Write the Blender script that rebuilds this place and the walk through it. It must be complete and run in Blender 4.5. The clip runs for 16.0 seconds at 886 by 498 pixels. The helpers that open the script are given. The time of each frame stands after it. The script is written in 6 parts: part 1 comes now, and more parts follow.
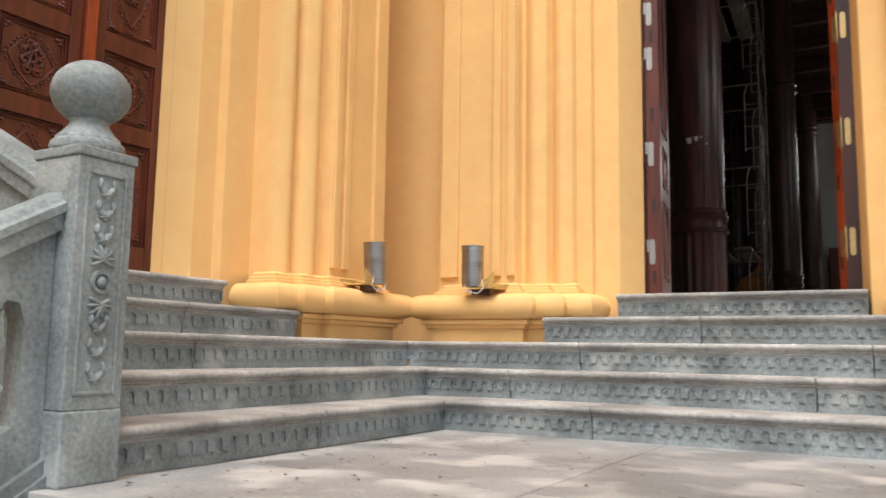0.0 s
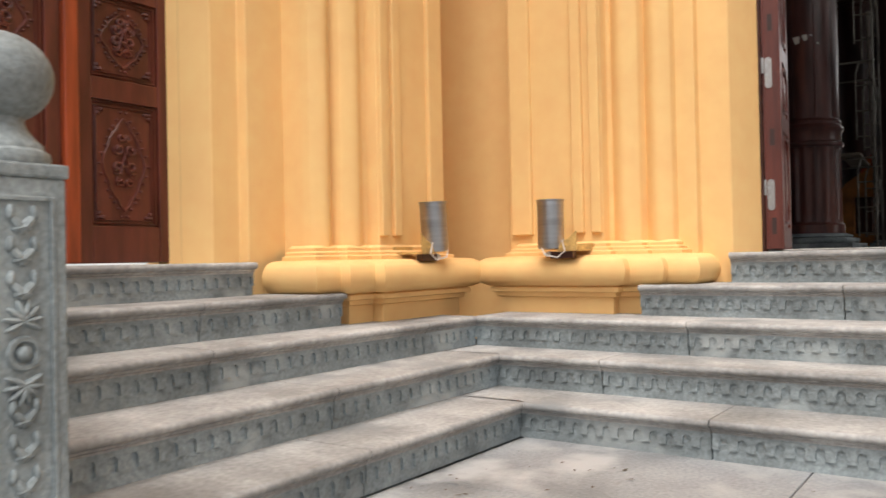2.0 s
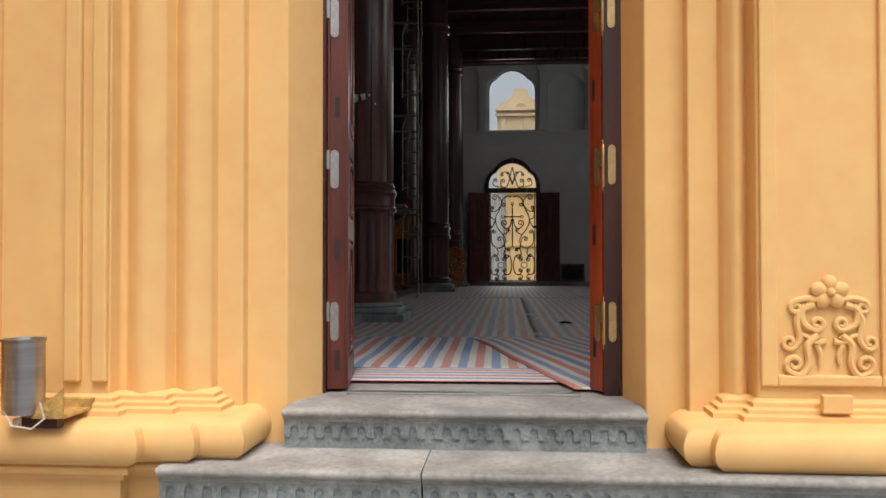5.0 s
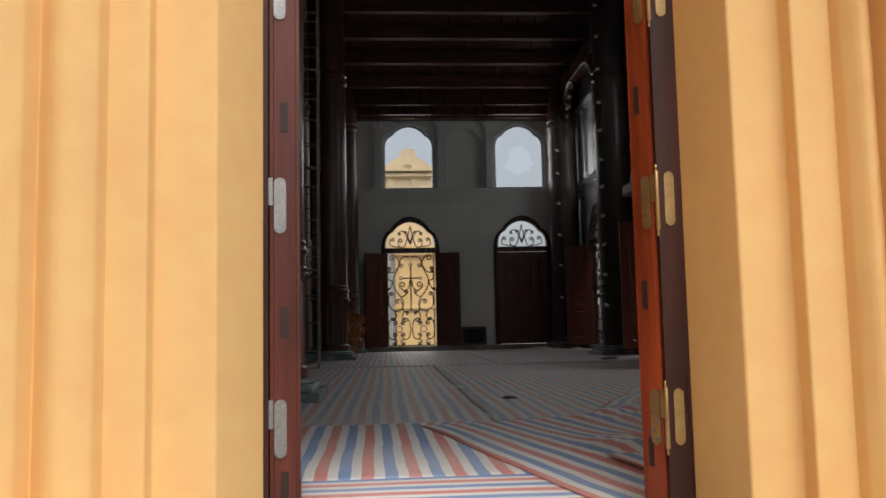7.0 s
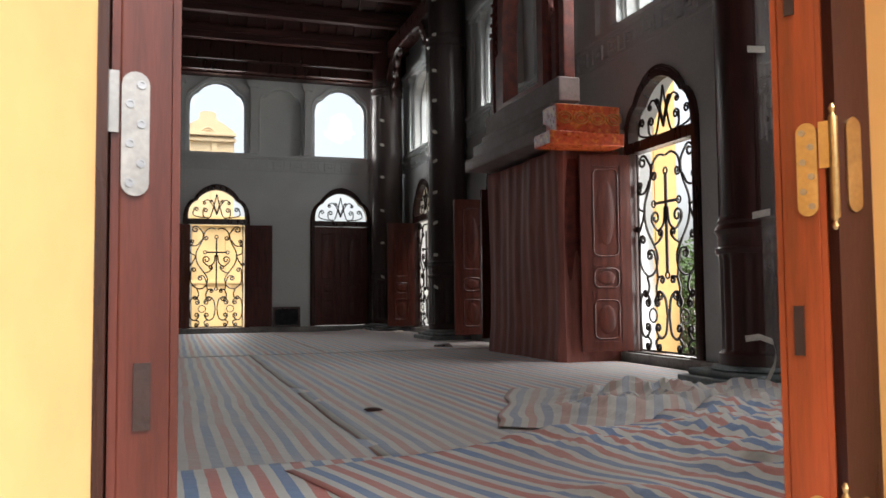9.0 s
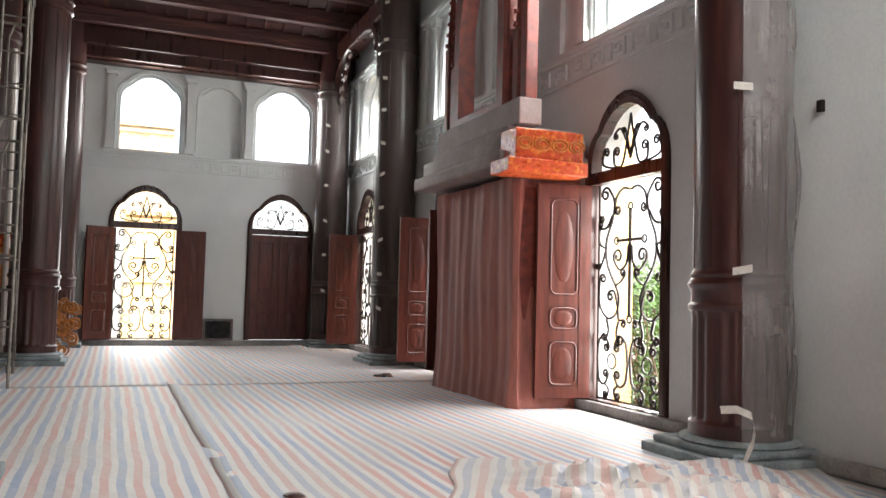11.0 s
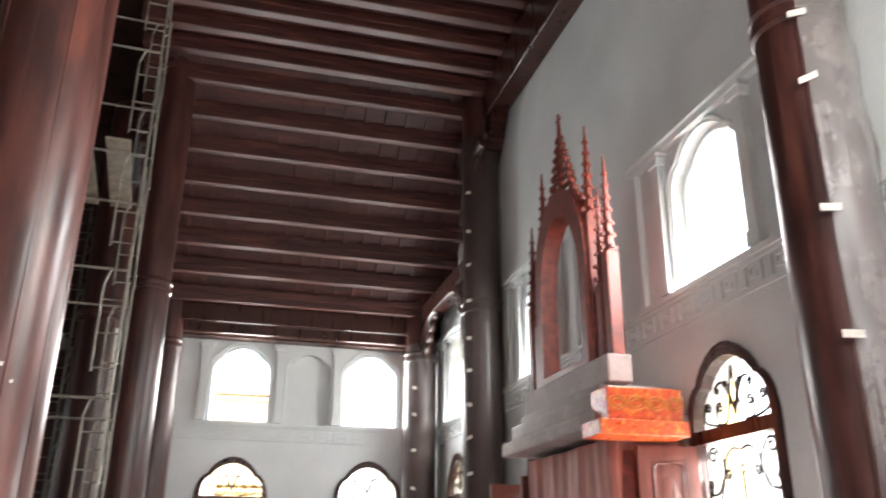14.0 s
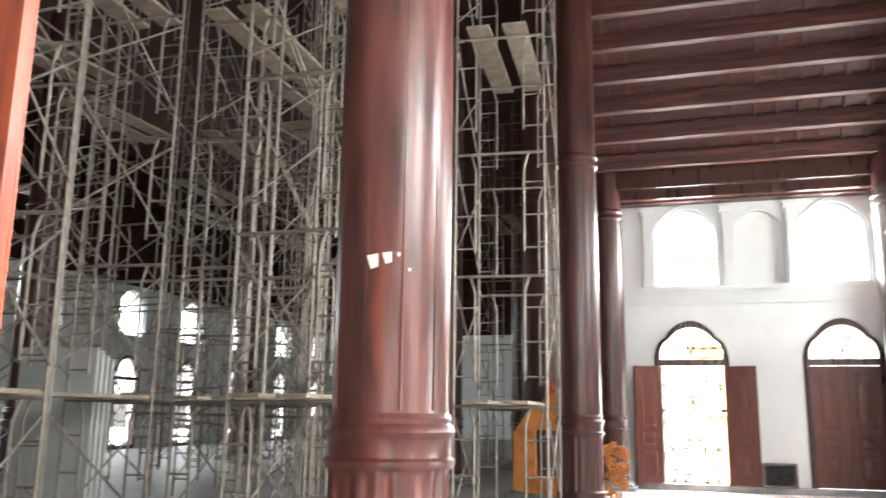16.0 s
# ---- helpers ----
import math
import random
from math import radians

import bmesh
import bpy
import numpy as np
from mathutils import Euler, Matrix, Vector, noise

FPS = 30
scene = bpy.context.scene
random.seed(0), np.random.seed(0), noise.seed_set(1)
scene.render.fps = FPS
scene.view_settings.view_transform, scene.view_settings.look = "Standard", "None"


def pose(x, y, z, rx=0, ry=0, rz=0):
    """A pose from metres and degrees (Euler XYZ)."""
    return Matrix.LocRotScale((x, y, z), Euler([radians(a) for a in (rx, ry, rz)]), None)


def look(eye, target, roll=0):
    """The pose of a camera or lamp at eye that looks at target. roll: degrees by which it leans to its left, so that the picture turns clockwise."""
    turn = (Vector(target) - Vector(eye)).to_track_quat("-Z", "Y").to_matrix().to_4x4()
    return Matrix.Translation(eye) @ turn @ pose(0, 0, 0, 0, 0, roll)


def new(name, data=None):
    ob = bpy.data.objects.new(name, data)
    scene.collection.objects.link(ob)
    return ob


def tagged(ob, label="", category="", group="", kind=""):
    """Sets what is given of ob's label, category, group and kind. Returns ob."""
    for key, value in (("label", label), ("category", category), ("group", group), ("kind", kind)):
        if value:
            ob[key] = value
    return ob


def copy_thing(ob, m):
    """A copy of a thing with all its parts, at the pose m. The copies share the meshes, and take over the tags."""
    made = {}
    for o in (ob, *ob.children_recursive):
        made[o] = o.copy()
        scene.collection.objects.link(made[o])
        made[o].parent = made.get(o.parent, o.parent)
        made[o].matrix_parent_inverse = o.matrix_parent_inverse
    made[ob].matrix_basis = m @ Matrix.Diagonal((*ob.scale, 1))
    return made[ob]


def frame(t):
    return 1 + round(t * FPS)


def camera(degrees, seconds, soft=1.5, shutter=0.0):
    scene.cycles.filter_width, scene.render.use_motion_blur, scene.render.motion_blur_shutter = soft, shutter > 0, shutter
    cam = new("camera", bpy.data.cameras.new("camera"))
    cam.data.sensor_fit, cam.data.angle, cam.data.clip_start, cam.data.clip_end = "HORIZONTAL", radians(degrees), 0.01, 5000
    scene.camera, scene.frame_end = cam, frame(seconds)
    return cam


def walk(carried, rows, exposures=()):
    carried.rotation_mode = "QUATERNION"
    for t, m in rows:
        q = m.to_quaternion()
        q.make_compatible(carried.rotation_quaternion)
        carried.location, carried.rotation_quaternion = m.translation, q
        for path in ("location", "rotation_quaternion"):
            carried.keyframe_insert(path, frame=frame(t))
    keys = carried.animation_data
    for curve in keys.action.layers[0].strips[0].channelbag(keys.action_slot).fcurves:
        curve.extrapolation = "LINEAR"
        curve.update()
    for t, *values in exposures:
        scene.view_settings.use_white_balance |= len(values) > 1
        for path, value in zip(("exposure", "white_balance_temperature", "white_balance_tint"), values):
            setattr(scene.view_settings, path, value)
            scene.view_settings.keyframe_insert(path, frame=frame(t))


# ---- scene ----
cam = camera(56.9, 16.0, shutter=0.4)
PATH = [
    (0, (-0.108, 0.06, 0.447), (-1.094, 1.782, 0.697), 0.9),
    (0.5, (-0.233, 0.241, 0.578), (-1.31, 1.913, 0.787), 0.2),
    (1, (-0.338, 0.454, 0.621), (-1.464, 2.099, 0.782), -0.4),
    (1.5, (-0.433, 0.679, 0.739), (-1.639, 2.273, 0.804), -0.6),
    (2, (-0.537, 0.853, 0.86), (-1.687, 2.49, 0.885), -1.2),
    (2.5, (-0.61, 1.07, 0.953), (-1.574, 2.822, 0.985), -1.4),
    (3, (-0.666, 1.304, 1.085), (-1.533, 3.106, 1.105), -0.7),
    (3.5, (-0.751, 1.524, 1.184), (-1.423, 3.408, 1.18), -1.0),
    (4, (-0.805, 1.669, 1.301), (-1.173, 3.635, 1.293), -1.6),
    (4.5, (-0.851, 1.929, 1.4), (-1.042, 3.92, 1.417), -0.8),
    (4.7, (-0.87, 2.004, 1.471), (-1.044, 3.996, 1.494), -0.5),
    (6.8, (-1.338, 3.152, 1.531), (-1.256, 5.143, 1.709), -0.5),
    (7, (-1.394, 3.292, 1.54), (-1.257, 5.278, 1.725), -1.2),
    (7.5, (-1.514, 3.654, 1.497), (-1.297, 5.634, 1.674), -1.4),
    (8, (-1.596, 4.078, 1.543), (-1.316, 6.051, 1.713), -0.1),
    (8.5, (-1.675, 4.514, 1.625), (-1.189, 6.449, 1.772), 0.5),
    (9, (-1.693, 4.76, 1.706), (-1.072, 6.658, 1.821), -0.5),
    (9.2, (-1.675, 4.86, 1.731), (-1.037, 6.753, 1.83), -0.8),
    (11.3, (-1.394, 5.647, 2.211), (-0.643, 7.496, 2.332), 1.6),
    (11.5, (-1.433, 5.675, 2.258), (-0.691, 7.523, 2.439), 1.3),
    (12, (-1.333, 5.809, 2.304), (-0.583, 7.63, 2.656), 1.0),
    (12.5, (-1.357, 5.832, 2.326), (-0.56, 7.604, 2.8), 0.4),
    (13, (-1.356, 5.839, 2.324), (-0.564, 7.571, 2.934), -0.5),
    (13.5, (-1.315, 5.821, 2.308), (-0.599, 7.541, 3.037), -0.8),
    (14, (-1.201, 5.906, 2.308), (-0.711, 7.709, 3.021), 0.3),
    (14.5, (-1.141, 6.057, 2.306), (-0.878, 7.954, 2.88), -0.0),
    (15, (-1.029, 6.202, 2.455), (-1.013, 8.14, 2.948), -0.1),
    (15.5, (-0.861, 6.353, 2.444), (-1.17, 8.28, 2.884), 0.3),
    (16, (-0.735, 6.377, 2.402), (-1.308, 8.252, 2.794), 0.8),
]
EXPOSURES = [(0, 0.62), (2.5, 0.54), (4.5, 0.33), (7, 0.45), (8, 0.75), (8.5, 1.1), (9, 1.5), (9.2, 1.72), (11.3, 3.35), (12.5, 3.65), (14, 4.0), (15, 4.5), (16, 4.85)]
walk(cam, [(t, look(eye, target, roll)) for t, eye, target, roll in PATH], EXPOSURES)

# ---- light ----
world = bpy.data.worlds.new("sky")
scene.world = world
world.use_nodes = True
_sky = world.node_tree.nodes.new("ShaderNodeTexSky")
_sky.sky_type, _sky.sun_disc = "NISHITA", False
_sky.sun_elevation, _sky.sun_rotation = radians(64), radians(170)
_sky.air_density, _sky.dust_density = 1.0, 5.0
_haze = world.node_tree.nodes.new("ShaderNodeHueSaturation")
_haze.inputs["Saturation"].default_value = 0.3
world.node_tree.links.new(_sky.outputs[0], _haze.inputs["Color"])
world.node_tree.links.new(_haze.outputs[0], world.node_tree.nodes["Background"].inputs[0])
world.node_tree.nodes["Background"].inputs[1].default_value = 0.13
sun = new("sun", bpy.data.lights.new("sun", "SUN"))
sun.data.energy, sun.data.angle, sun.data.color = 1.6, radians(40), (1.0, 0.96, 0.9)
sun.matrix_world = look((9, -20, 42), (0, 0, 0))


# Area lamp added at an opening, standing in for the sky light through it.
def window_light(x, y, z, tx, ty, w, h, power):
    lamp = new("window_light", bpy.data.lights.new("window_light", "AREA"))
    lamp.data.shape, lamp.data.size, lamp.data.size_y, lamp.data.energy = "RECTANGLE", w, h, power * 1.3
    lamp.data.color = (0.99, 0.99, 0.97)
    lamp.matrix_world = look((x, y, z), (tx, ty, z - 0.6))


for wx, wy, wz, ww, wh, wp in ((-0.77, 24.88, 6.05, 1.2, 1.5, 11), (2.24, 24.88, 6.05, 1.2, 1.5, 11), (-0.77, 25.3, 2.2, 1.2, 2.3, 9), (3.64, 13.1, 6.05, 1.2, 1.5, 11), (4.05, 13.1, 2.2, 1.2, 2.3, 13),
                               (3.64, 17.97, 6.05, 1.2, 1.5, 7), (3.64, 22.85, 6.05, 1.2, 1.5, 3), (3.64, 8.23, 6.05, 1.2, 1.5, 12), (4.05, 8.23, 2.2, 1.2, 2.3, 12)):
    window_light(wx, wy, wz, wx if wy > 24 else -3, 15 if wy > 24 else wy, ww, wh, wp)
# added fill at an unseen entrance-wall window, to brighten the near right wall
window_light(2.24, 6.34, 6.05, 2.6, 12, 1.2, 1.5, 9)
for wy in (22.4, 28.9, 37.5, 46.0):
    window_light(-21.6, wy, 6.05, 0, wy, 1.2, 1.5, 6)


# ---- materials ----
MATS = {}


def mat(name, base, rough=0.6, metal=0.0, dark=0.75, scale=6.0, fine=60.0, bump=0.15, spec=0.5, spots=None, stretch=(1, 1, 1), island=0.0, transmission=0.0, alpha=1.0, grain=0.25):
    """A surface with two scales of colour variation, varied gloss and fine relief."""
    m = bpy.data.materials.new(name)
    m.use_nodes = True
    n, l = m.node_tree.nodes, m.node_tree.links
    b = n["Principled BSDF"]
    tc = n.new("ShaderNodeTexCoord")
    mp = n.new("ShaderNodeMapping")
    mp.inputs["Scale"].default_value = stretch
    l.new(tc.outputs["Object"], mp.inputs[0])
    big = n.new("ShaderNodeTexNoise")
    big.inputs["Scale"].default_value, big.inputs["Detail"].default_value = scale, 6
    small = n.new("ShaderNodeTexNoise")
    small.inputs["Scale"].default_value, small.inputs["Detail"].default_value = fine, 4
    l.new(mp.outputs[0], big.inputs["Vector"])
    l.new(mp.outputs[0], small.inputs["Vector"])
    ramp = n.new("ShaderNodeValToRGB")
    ramp.color_ramp.elements[0].position, ramp.color_ramp.elements[1].position = 0.35, 0.68
    ramp.color_ramp.elements[0].color = (*(c * dark for c in base), 1)
    ramp.color_ramp.elements[1].color = (*(min(1, c * (2 - dark) if dark > 0.9 else c * 1.08) for c in base), 1)
    l.new(big.outputs["Fac"], ramp.inputs[0])
    mix = n.new("ShaderNodeMix")
    mix.data_type, mix.blend_type = "RGBA", "OVERLAY"
    mix.inputs[0].default_value = grain
    l.new(ramp.outputs[0], mix.inputs[6])
    l.new(small.outputs["Fac"], mix.inputs[7])
    col = mix.outputs[2]
    if spots:
        sp = n.new("ShaderNodeTexNoise")
        sp.inputs["Scale"].default_value, sp.inputs["Detail"].default_value = spots[1], 8
        l.new(mp.outputs[0], sp.inputs["Vector"])
        sr = n.new("ShaderNodeValToRGB")
        sr.color_ramp.elements[0].position, sr.color_ramp.elements[1].position = spots[2], spots[2] + 0.14
        l.new(sp.outputs["Fac"], sr.inputs[0])
        m2 = n.new("ShaderNodeMix")
        m2.data_type = "RGBA"
        l.new(sr.outputs[0], m2.inputs[0])
        l.new(col, m2.inputs[6])
        m2.inputs[7].default_value = (*spots[0], 1)
        col = m2.outputs[2]
    if island:
        oi = n.new("ShaderNodeObjectInfo")
        hv = n.new("ShaderNodeHueSaturation")
        mr = n.new("ShaderNodeMapRange")
        mr.inputs[3].default_value, mr.inputs[4].default_value = 1 - island, 1 + island
        l.new(oi.outputs["Random"], mr.inputs[0])
        l.new(mr.outputs[0], hv.inputs["Value"])
        l.new(col, hv.inputs["Color"])
        col = hv.outputs[0]
    l.new(col, b.inputs["Base Color"])
    rr = n.new("ShaderNodeMapRange")
    rr.inputs[3].default_value, rr.inputs[4].default_value = max(0.03, rough - 0.12), min(1, rough + 0.12)
    l.new(big.outputs["Fac"], rr.inputs[0])
    l.new(rr.outputs[0], b.inputs["Roughness"])
    b.inputs["Metallic"].default_value = metal
    b.inputs["Specular IOR Level"].default_value = spec
    b.inputs["Transmission Weight"].default_value = transmission
    b.inputs["Alpha"].default_value = alpha
    if bump:
        bp = n.new("ShaderNodeBump")
        bp.inputs["Strength"].default_value, bp.inputs["Distance"].default_value = bump, 0.01
        add = n.new("ShaderNodeMath")
        l.new(big.outputs["Fac"], add.inputs[0])
        l.new(small.outputs["Fac"], add.inputs[1])
        l.new(add.outputs[0], bp.inputs["Height"])
        l.new(bp.outputs[0], b.inputs["Normal"])
    MATS[name] = m
    return m


OCHRE = mat("ochre_paint", (0.78, 0.49, 0.205), 0.75, dark=0.95, scale=0.7, fine=9, bump=0.05, spec=0.2, grain=0.12)
STONE = mat("grey_green_stone", (0.275, 0.312, 0.322), 0.7, dark=0.58, scale=3.2, fine=60, bump=0.4, spots=((0.36, 0.39, 0.39), 3.4, 0.55), spec=0.3, island=0.14, grain=0.55)
TREAD = mat("worn_tread_stone", (0.40, 0.39, 0.378), 0.7, dark=0.58, scale=3.0, fine=40, bump=0.3, spots=((0.22, 0.225, 0.225), 1.9, 0.58), spec=0.3, island=0.16, grain=0.45)
PAVE = mat("paving_stone", (0.31, 0.315, 0.32), 0.55, dark=0.55, scale=1.6, fine=60, bump=0.3, spots=((0.42, 0.415, 0.41), 2.6, 0.5), spec=0.4, island=0.12, grain=0.5)
REDWOOD = mat("lacquered_red_wood", (0.118, 0.026, 0.016), 0.34, dark=0.55, scale=3.0, fine=30, bump=0.1, stretch=(6, 6, 0.7), spec=0.5)
ORANGEWOOD = mat("fresh_orange_wood", (0.34, 0.06, 0.018), 0.32, dark=0.5, scale=2.5, fine=30, bump=0.08, stretch=(7, 7, 0.6))
DARKWOOD = mat("dark_stained_wood", (0.055, 0.017, 0.012), 0.3, dark=0.5, scale=2.0, fine=35, bump=0.12, stretch=(5, 5, 0.6))
# one column wood in two tones: lit by the doorway, then with shade in the colour
COLWOOD = mat("polished_column_wood", (0.095, 0.028, 0.022), 0.33, dark=0.38, scale=2.2, fine=20, bump=0.08, stretch=(3, 3, 0.5), spots=((0.16, 0.042, 0.025), 1.4, 0.56))
SHADECOL = mat("shaded_column_wood", (0.066, 0.021, 0.017), 0.36, dark=0.4, scale=2.2, fine=20, bump=0.08, stretch=(3, 3, 0.5), spots=((0.085, 0.03, 0.022), 1.4, 0.58))
NAVEWOOD = mat("dull_nave_timber", (0.045, 0.021, 0.016), 0.85, dark=0.5, scale=2.0, fine=30, bump=0.15, spec=0.1)
CEILWOOD = mat("ceiling_wood", (0.076, 0.023, 0.019), 0.47, dark=0.5, scale=2.0, fine=30, bump=0.12, stretch=(0.6, 5, 5), spots=((0.125, 0.038, 0.027), 1.2, 0.56))
WHITE = mat("white_plaster", (0.70, 0.73, 0.73), 0.8, dark=0.92, scale=0.7, fine=30, bump=0.06, spec=0.2)
IRON = mat("dark_wrought_iron", (0.035, 0.028, 0.024), 0.45, 0.6, dark=0.7, scale=12, fine=90, bump=0.15)
STEEL = mat("brushed_steel", (0.42, 0.42, 0.43), 0.33, 1.0, dark=0.85, scale=4, fine=120, bump=0.05, stretch=(1, 1, 12))
HINGE = mat("stainless_hinge", (0.38, 0.37, 0.355), 0.4, 0.85, dark=0.85, scale=14, fine=90, bump=0.05)
BRASS = mat("brass_hinge", (0.6, 0.43, 0.2), 0.35, 0.9, dark=0.8, scale=14, fine=90, bump=0.05)
BLACK = mat("dark_slot", (0.03, 0.012, 0.01), 0.6, dark=0.6, scale=30, fine=90)
RUSTPAINT = mat("chipped_ochre_bracket", (0.62, 0.38, 0.12), 0.6, dark=0.6, scale=30, fine=120, bump=0.2, spots=((0.16, 0.09, 0.05), 26, 0.58))
GALV = mat("galvanised_tube", (0.26, 0.235, 0.20), 0.5, 0.5, dark=0.6, scale=7, fine=60, bump=0.1, spots=((0.22, 0.15, 0.10), 5, 0.6))
PLANK = mat("dusty_scaffold_plank", (0.25, 0.205, 0.155), 0.8, dark=0.6, scale=4, fine=50, bump=0.3)
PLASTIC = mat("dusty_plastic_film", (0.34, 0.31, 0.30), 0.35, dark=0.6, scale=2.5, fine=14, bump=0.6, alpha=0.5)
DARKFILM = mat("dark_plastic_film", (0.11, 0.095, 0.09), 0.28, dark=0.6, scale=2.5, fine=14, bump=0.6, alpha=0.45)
DUSTSHEET = mat("pinkish_dust_sheet", (0.30, 0.235, 0.225), 0.7, dark=0.75, scale=3, fine=20, bump=0.4)
PINKWRAP = mat("pink_plastic_sheet", (0.36, 0.13, 0.105), 0.6, dark=0.7, spec=0.2, scale=2.0, fine=9, bump=0.5, stretch=(4, 4, 0.5))
REDLACQ = mat("red_gold_lacquer", (0.55, 0.07, 0.02), 0.3, dark=0.7, scale=20, fine=60, bump=0.2, spots=((0.66, 0.20, 0.04), 16, 0.52))
CARVED = mat("carved_red_wood", (0.2, 0.033, 0.02), 0.55, dark=0.5, scale=9, fine=70, bump=0.5)
GOLDWOOD = mat("golden_orange_wood", (0.55, 0.2, 0.04), 0.4, dark=0.6, scale=6, fine=60, bump=0.3)
LEAF = mat("shrub_leaf", (0.07, 0.15, 0.03), 0.6, dark=0.5, scale=4, fine=30, bump=0.2, island=0.3)
BARK = mat("bark", (0.14, 0.1, 0.07), 0.9, dark=0.6, scale=8, fine=50, bump=0.5)
TAPE = mat("paper_tape", (0.66, 0.6, 0.54), 0.7, dark=0.85, scale=20, fine=80, bump=0.1)
GREYBOX = mat("grey_sheet_board", (0.42, 0.44, 0.43), 0.6, dark=0.85, scale=2, fine=30, bump=0.1)
PHOTO = mat("dark_picture_print", (0.03, 0.03, 0.032), 0.7, spec=0.1, dark=0.5, scale=7, fine=60, bump=0.02, spots=((0.3, 0.3, 0.3), 5, 0.66))
MILKY = mat("milky_plastic_sheet", (0.78, 0.77, 0.76), 0.5, dark=0.9, scale=3, fine=14, bump=0.4, alpha=0.12)
ZINC = mat("grey_corrugated_sheet", (0.56, 0.55, 0.53), 0.5, 0.1, dark=0.5, scale=3, fine=30, bump=0.1, stretch=(6, 6, 0.3))
# ochre of the buildings outside, haze and glare mixed into the colour
TOWERPAINT = mat("hazy_ochre", (0.58, 0.45, 0.28), 0.8, dark=0.9, scale=0.7, fine=20, bump=0.05)
PALEOCHRE = mat("glare_pale_ochre", (0.62, 0.42, 0.19), 0.8, dark=0.9, scale=0.7, fine=20, bump=0.05)
GROUND = mat("yard_ground", (0.22, 0.21, 0.19), 0.9, dark=0.7, scale=0.4, fine=20, bump=0.2)
DUSTFLOOR = mat("dusty_tile_floor", (0.30, 0.29, 0.28), 0.5, dark=0.8, scale=1.0, fine=30, bump=0.1)

glass = bpy.data.materials.new("window_glass")
glass.use_nodes = True
_b = glass.node_tree.nodes["Principled BSDF"]
_b.inputs["Base Color"].default_value, _b.inputs["Roughness"].default_value = (0.95, 0.98, 1, 1), 0.03
_b.inputs["Transmission Weight"].default_value, _b.inputs["IOR"].default_value = 1.0, 1.02


def striped(name, width, dust):
    """Woven tarpaulin: blue, white and red bands across x, woven grain and dust."""
    m = bpy.data.materials.new(name)
    m.use_nodes = True
    n, l = m.node_tree.nodes, m.node_tree.links
    b = n["Principled BSDF"]
    tc = n.new("ShaderNodeUVMap")
    sep = n.new("ShaderNodeSeparateXYZ")
    l.new(tc.outputs[0], sep.inputs[0])
    wob = n.new("ShaderNodeTexNoise")
    wob.inputs["Scale"].default_value = 3
    l.new(tc.outputs[0], wob.inputs["Vector"])
    wm = n.new("ShaderNodeMath")
    wm.operation = "MULTIPLY_ADD"
    wm.inputs[1].default_value = 0.02
    l.new(wob.outputs["Fac"], wm.inputs[0])
    l.new(sep.outputs[0], wm.inputs[2])
    dv = n.new("ShaderNodeMath")
    dv.operation = "DIVIDE"
    dv.inputs[1].default_value = width
    l.new(wm.outputs[0], dv.inputs[0])
    fr = n.new("ShaderNodeMath")
    fr.operation = "FRACT"
    l.new(dv.outputs[0], fr.inputs[0])
    ramp = n.new("ShaderNodeValToRGB")
    ramp.color_ramp.interpolation = "CONSTANT"
    el = ramp.color_ramp.elements
    el[0].position, el[0].color = 0.0, (0.12, 0.24, 0.50, 1)
    el[1].position, el[1].color = 0.27, (0.70, 0.68, 0.65, 1)
    for pos, c in ((0.5, (0.60, 0.16, 0.13, 1)), (0.77, (0.70, 0.68, 0.65, 1))):
        e = el.new(pos)
        e.color = c
    l.new(fr.outputs[0], ramp.inputs[0])
    du = n.new("ShaderNodeTexNoise")
    du.inputs["Scale"].default_value, du.inputs["Detail"].default_value = 0.9, 7
    l.new(tc.outputs[0], du.inputs["Vector"])
    dr = n.new("ShaderNodeMapRange")
    dr.inputs[1].default_value, dr.inputs[2].default_value = 0.3, 0.7
    dr.inputs[3].default_value, dr.inputs[4].default_value = max(0, dust - 0.25), min(1, dust + 0.2)
    l.new(du.outputs["Fac"], dr.inputs[0])
    mix = n.new("ShaderNodeMix")
    mix.data_type = "RGBA"
    l.new(dr.outputs[0], mix.inputs[0])
    l.new(ramp.outputs[0], mix.inputs[6])
    mix.inputs[7].default_value = (0.50, 0.48, 0.45, 1)
    l.new(mix.outputs[2], b.inputs["Base Color"])
    b.inputs["Roughness"].default_value = 0.6
    b.inputs["Specular IOR Level"].default_value = 0.45
    wv = n.new("ShaderNodeTexNoise")
    wv.inputs["Scale"].default_value, wv.inputs["Detail"].default_value = 14, 5
    l.new(tc.outputs[0], wv.inputs["Vector"])
    bp = n.new("ShaderNodeBump")
    bp.inputs["Strength"].default_value, bp.inputs["Distance"].default_value = 0.35, 0.02
    l.new(wv.outputs["Fac"], bp.inputs["Height"])
    l.new(bp.outputs[0], b.inputs["Normal"])
    return m


TARP = striped("striped_tarpaulin", 0.21, 0.3)
TARPDUST = striped("dusty_striped_tarpaulin", 0.21, 0.68)

# ---- mesh helpers ----


def finish(bm, name, material, smooth=False):
    bmesh.ops.recalc_face_normals(bm, faces=bm.faces)
    me = bpy.data.meshes.new(name)
    bm.to_mesh(me)
    bm.free()
    me.materials.append(material)
    if smooth:
        for p in me.polygons:
            p.use_smooth = True
        me.set_sharp_from_angle(angle=radians(40))
    return me


